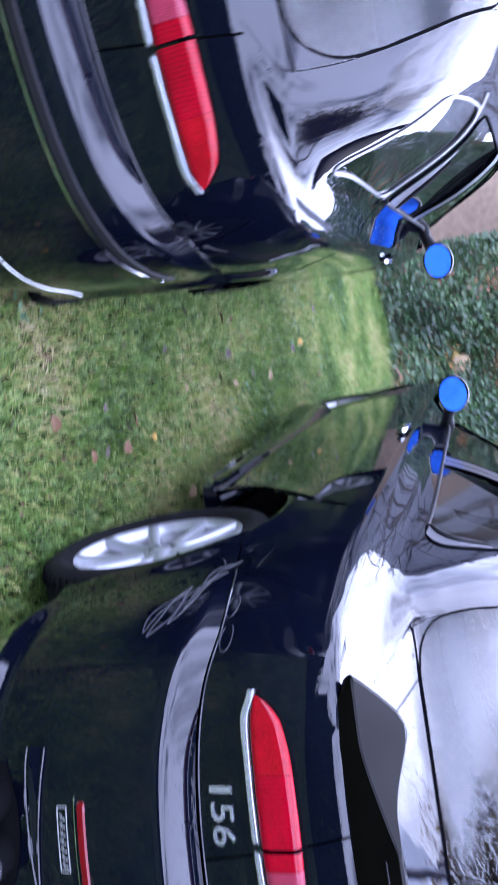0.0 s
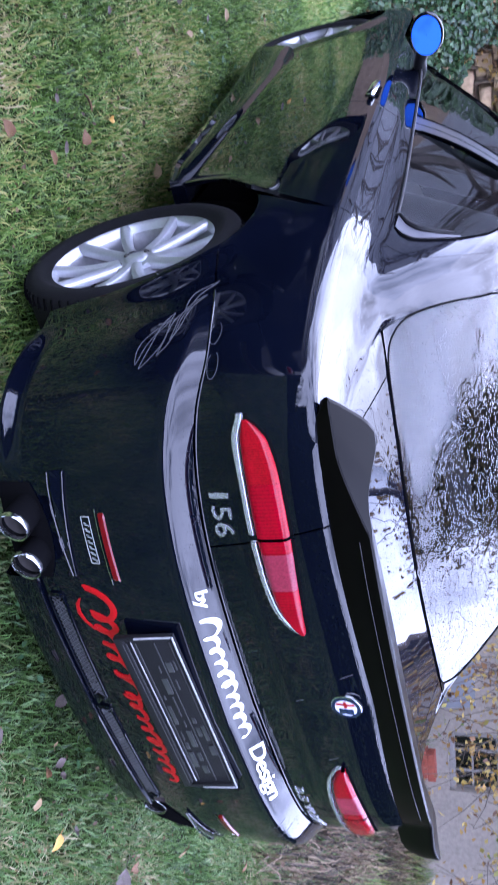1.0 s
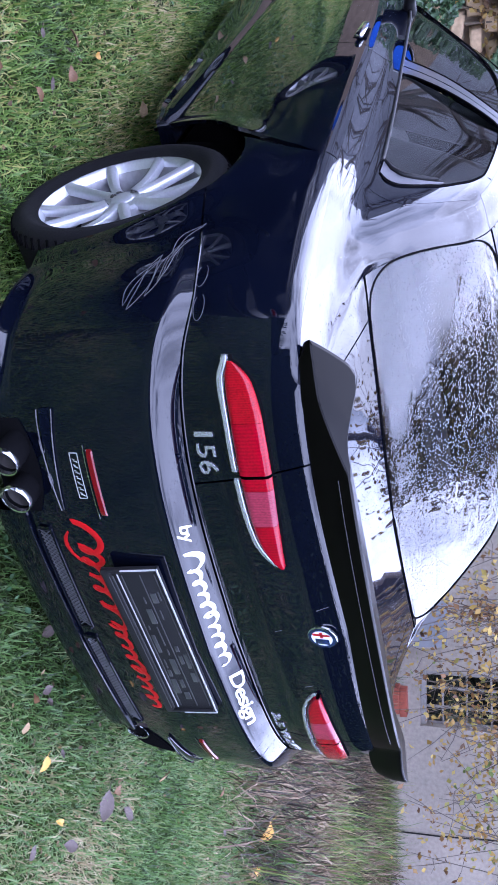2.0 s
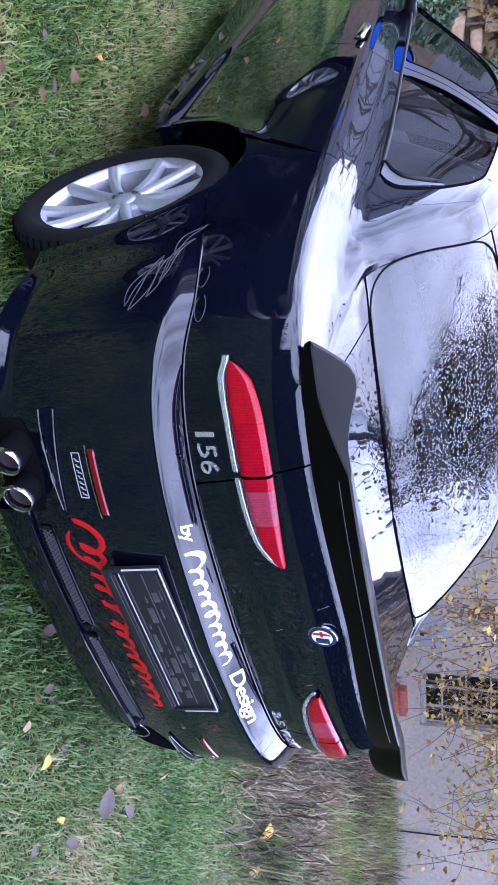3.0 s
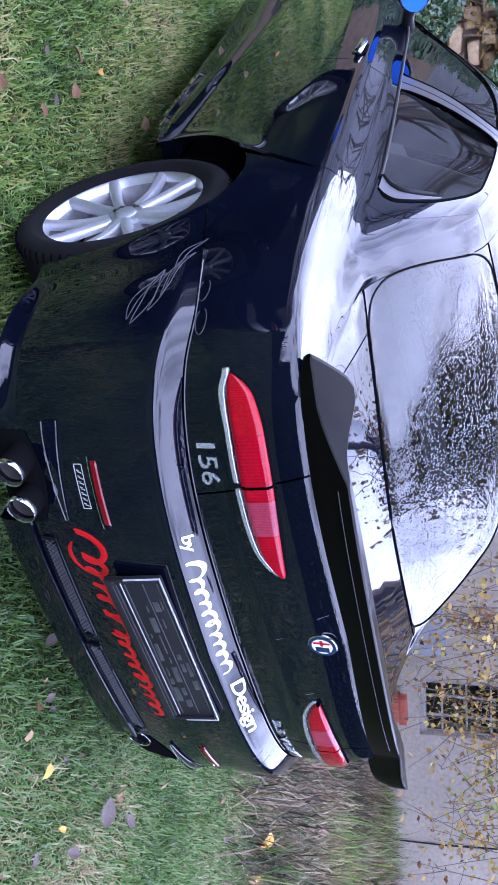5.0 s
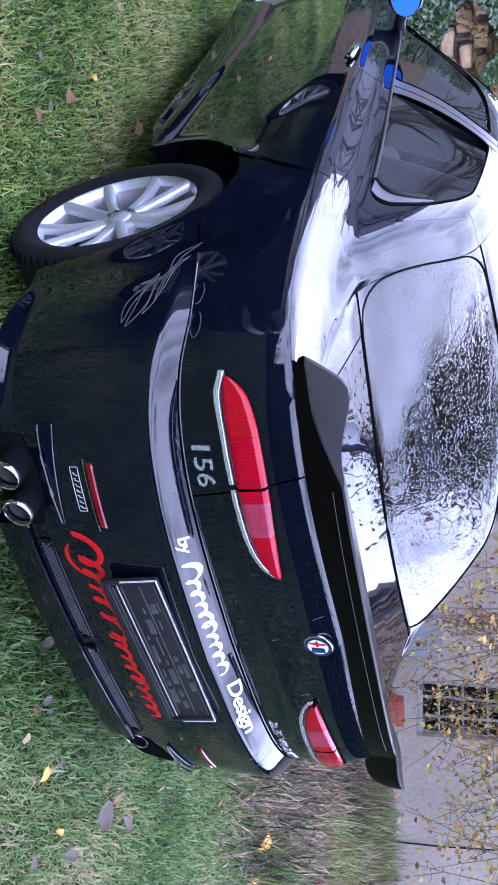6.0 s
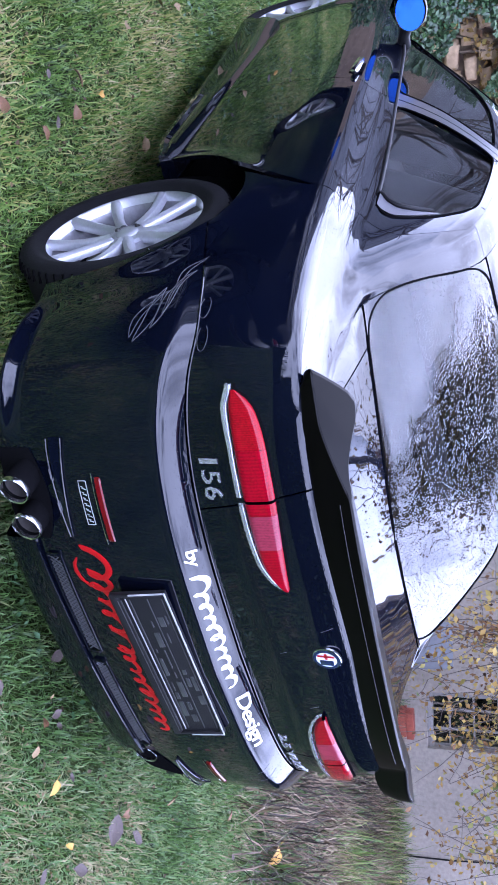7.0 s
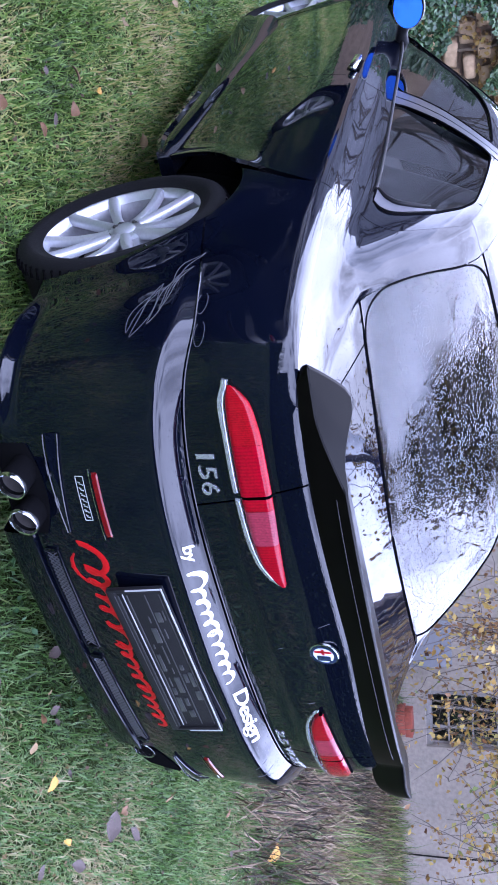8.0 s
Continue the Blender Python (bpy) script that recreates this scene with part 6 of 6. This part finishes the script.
for x0, x1, y0, y1, n in ((0.3, 2.6, -1.0, 0.8, 900), (-1.5, -0.85, -0.2, 6.0, 700), (-0.6, 0.9, -1.0, 0.0, 350)):
    x, y = spot(n, x0, x1, y0, y1)
    P = np.stack([x, y, ground_z(x, y) + rng.uniform(0.012, 0.04, n)], 1)
    tagged_stuff("leaf_litter", leaves("leaf_litter", P, 0.015, LITTER, (0, 0, 1), 0.6), "small brown leaf scraps among the grass", "leaves")
n = 2600
P = np.stack([rng.uniform(-0.9, 1.6, n), 6.98 + rng.uniform(-0.04, 0.05, n), rng.uniform(0, 1, n) ** 1.3 * 1.4], 1)
P = P[np.sin(5 * P[:, 0] + 3 * P[:, 2]) + np.sin(9 * P[:, 2] - 4 * P[:, 0]) > -0.3]
tagged_stuff("leaf_litter", leaves("leaf_litter", P, 0.055, AUTUMN, (0, -1, 0.6), 0.6), "brown and yellow leaves caught on the garden wall", "leaves")
tree = thing("tree", "small autumn tree with yellow leaves and hanging twigs", "tree")
bm = bmesh.new()
tube(bm, [(1.95, 4.9, -0.1), (2.0, 4.88, 0.8), (2.2, 4.65, 1.8), (2.3, 3.5, 3.2), (2.5, 2.4, 4.6)], [0.12, 0.09, 0.06, 0.035, 0.02], 12)
part("trunk", bm, BARK, tree)
tips = []
for k in range(44):
    a = rng.uniform(0, 2 * np.pi)
    s0 = Vector((2.25, 4.1, 2.6)).lerp(Vector((2.5, 2.4, 4.6)), rng.uniform(0.35, 1))
    ln = rng.uniform(0.6, 1.3)
    d = Vector((math.cos(a) + 0.30, math.sin(a) - 0.7, rng.uniform(0.0, 0.9))).normalized()
    pts = [s0 + d * ln * q + Vector((rng.normal(0, 0.06), rng.normal(0, 0.06), 0.25 * q - 0.35 * q * q)) for q in np.linspace(0, 1, 6)]
    bm = bmesh.new()
    tube(bm, pts, list(np.linspace(0.035, 0.008, 6)), 7)
    part("limb", bm, BARK, tree)
    for q in pts[2:]:
        for _ in range(8):
            tips.append((q, q + Vector((rng.normal(0, 0.42), rng.normal(0, 0.42), rng.normal(0.1, 0.4)))))
bm = bmesh.new()
cl = []
for a, b in tips:
    m = a.lerp(b, 0.5) + Vector((0, 0, 0.05))
    tube(bm, [a, m, b], [0.006, 0.004, 0.002], 4)
    for q in (m, b, a.lerp(b, 0.75)):
        for _ in range(3):
            cl.append(q + Vector((rng.normal(0, 0.07), rng.normal(0, 0.07), rng.normal(0, 0.07))))
part("twig", bm, BARK, tree)["kind"] = "stuff"
link_mesh("crown", leaves("crown", np.array([c[:] for c in cl]), 0.065, AUTUMN), tree)
# twigs that hang down before the wall
HW = house.matrix_world
for k in range(124):
    x0 = (rng.uniform(0.9, 3.2), rng.uniform(1.5, 2.9), rng.uniform(0.5, 2.0), rng.uniform(1.2, 2.6), rng.uniform(2.9, 4.4))[k % 5]
    out = rng.uniform(-2.0, -0.6)
    z0, z1 = rng.uniform(1.7, 2.6), rng.uniform(0.35, 1.0) if k % 3 else rng.uniform(1.0, 1.4)
    drift = rng.normal(0.15, 0.3)
    pts = [HW @ Vector((x0 + drift * q ** 1.5, out + rng.normal(0, 0.03), z0 + (z1 - z0) * q)) for q in np.linspace(0, 1, 7)]
    bm = bmesh.new()
    tube(bm, pts, list(np.linspace(0.008, 0.0022, 7)), 5)
    lv = []
    for q in range(2, 7):
        if rng.random() < 0.35:
            e = pts[q] + Vector((rng.normal(0, 0.16), rng.normal(0, 0.16), -abs(rng.normal(0, 0.14))))
            tube(bm, [pts[q], pts[q].lerp(e, 0.5) + Vector((0, 0, 0.02)), e], [0.004, 0.003, 0.0015], 4)
            lv += [pts[q].lerp(e, f) for f in (0.5, 0.8, 1.0)]
    tw = part("hanging_twig", bm, BARK, tree)
    for q in np.linspace(0.05, 1, 60):
        i = min(int(q * 6), 5)
        lv.append(pts[i].lerp(pts[i + 1], q * 6 - i))
    lv = [p + Vector((rng.normal(0, 0.05), rng.normal(0, 0.05), rng.normal(-0.02, 0.05))) for p in lv if rng.random() < 0.85]
    link_mesh("twig_foliage", leaves("twig_foliage", np.array([p[:] for p in lv]), 0.048, AUTUMN), tw)

# ---- unseen hedges round the lawn, there for what the paint mirrors ----
HEDGE = leaf_material("hedge_leaf", [(0.0, (0.008, 0.020, 0.008)), (0.5, (0.022, 0.050, 0.016)), (1.0, (0.05, 0.085, 0.03))], 0.6, 0.1)


def hedge(x0, x1, y0, y1, h, n, leaf=HEDGE):
    hd = thing("hedge", "tall dark green garden hedge", "hedge", "garden hedges")
    # solid dark box stands in for the shade deep in the foliage
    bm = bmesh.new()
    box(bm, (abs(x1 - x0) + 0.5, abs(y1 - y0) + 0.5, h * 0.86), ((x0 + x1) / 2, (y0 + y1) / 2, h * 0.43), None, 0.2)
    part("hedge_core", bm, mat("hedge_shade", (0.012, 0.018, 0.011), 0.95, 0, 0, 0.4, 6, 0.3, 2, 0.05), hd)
    t = rng.uniform(0, 1, n)
    P = np.stack([x0 + (x1 - x0) * t, y0 + (y1 - y0) * t, rng.uniform(0, 1, n) * h * (1 + 0.10 * np.sin(17 * t) + 0.08 * np.sin(53 * t))], 1)
    P[:, :2] += rng.uniform(-0.55, 0.55, (n, 2))
    link_mesh("foliage", leaves("foliage", P, 0.16, leaf), hd)


hedge(-11, 11, -7.5, -7.5, 3.4, 9000)
hedge(-9.5, -9.5, -7, 9, 1.5, 5000)
hedge(9.8, 9.8, -7.5, 1.0, 3.4, 7000)

# ---- unseen plain wall beyond the garden wall, added for the paint to mirror as a building ----
bm = bmesh.new()
box(bm, (13.0, 0.3, 5.6), (-5.7, 12.6, 2.75), None, 0.02)
tagged(part("wall_far", bm, mat("blue_grey_plaster", (0.25, 0.255, 0.27), 0.92, 0, 0, 0.35, 9, 0.4, 0.7), None), "unseen plain blue-grey wall standing in for a mirrored building", "wall", kind="structure")


def bare_tree(x, y, h):
    """A leafless tree: trunk, rising limbs and fine twigs."""
    tr = thing("bare_tree", "tall leafless tree before the plastered wall", "tree", "bare trees")
    base = Vector((x, y, -0.1))
    bm = bmesh.new()
    tube(bm, [base + Vector((rng.normal(0, 0.05), rng.normal(0, 0.05), h * q)) for q in np.linspace(0, 1, 7)], list(np.linspace(0.12, 0.02, 7)), 8)
    part("trunk", bm, BARK, tr)
    fine = bmesh.new()
    for k in range(13):
        q = rng.uniform(0.15, 0.95)
        p0 = base + Vector((0, 0, h * q))
        a = rng.uniform(0, 2 * math.pi)
        d = Vector((math.cos(a), math.sin(a), rng.uniform(0.7, 1.6))).normalized()
        p1 = p0 + d * (0.8 + 1.6 * (1 - q)) * rng.uniform(0.7, 1.2)
        bm = bmesh.new()
        tube(bm, [p0, p0.lerp(p1, 0.5) + Vector((0, 0, -0.05)), p1], [0.045, 0.03, 0.014], 5)
        part("limb", bm, BARK, tr)
        for _ in range(12):
            s0 = p0.lerp(p1, rng.uniform(0.2, 1))
            e = s0 + (d + Vector((rng.normal(0, 0.6), rng.normal(0, 0.6), rng.normal(0.2, 0.4)))).normalized() * rng.uniform(0.4, 1.1)
            tube(fine, [s0, e], [0.018, 0.007], 3)
    part("twig", fine, BARK, tr)["kind"] = "stuff"


# unseen trees, added to streak what the side windows mirror
for tx, ty, th in ((-6.4, 11.6, 5.2), (-3.9, 11.2, 5.6), (-1.6, 11.5, 5.2)):
    bare_tree(tx, ty, th)
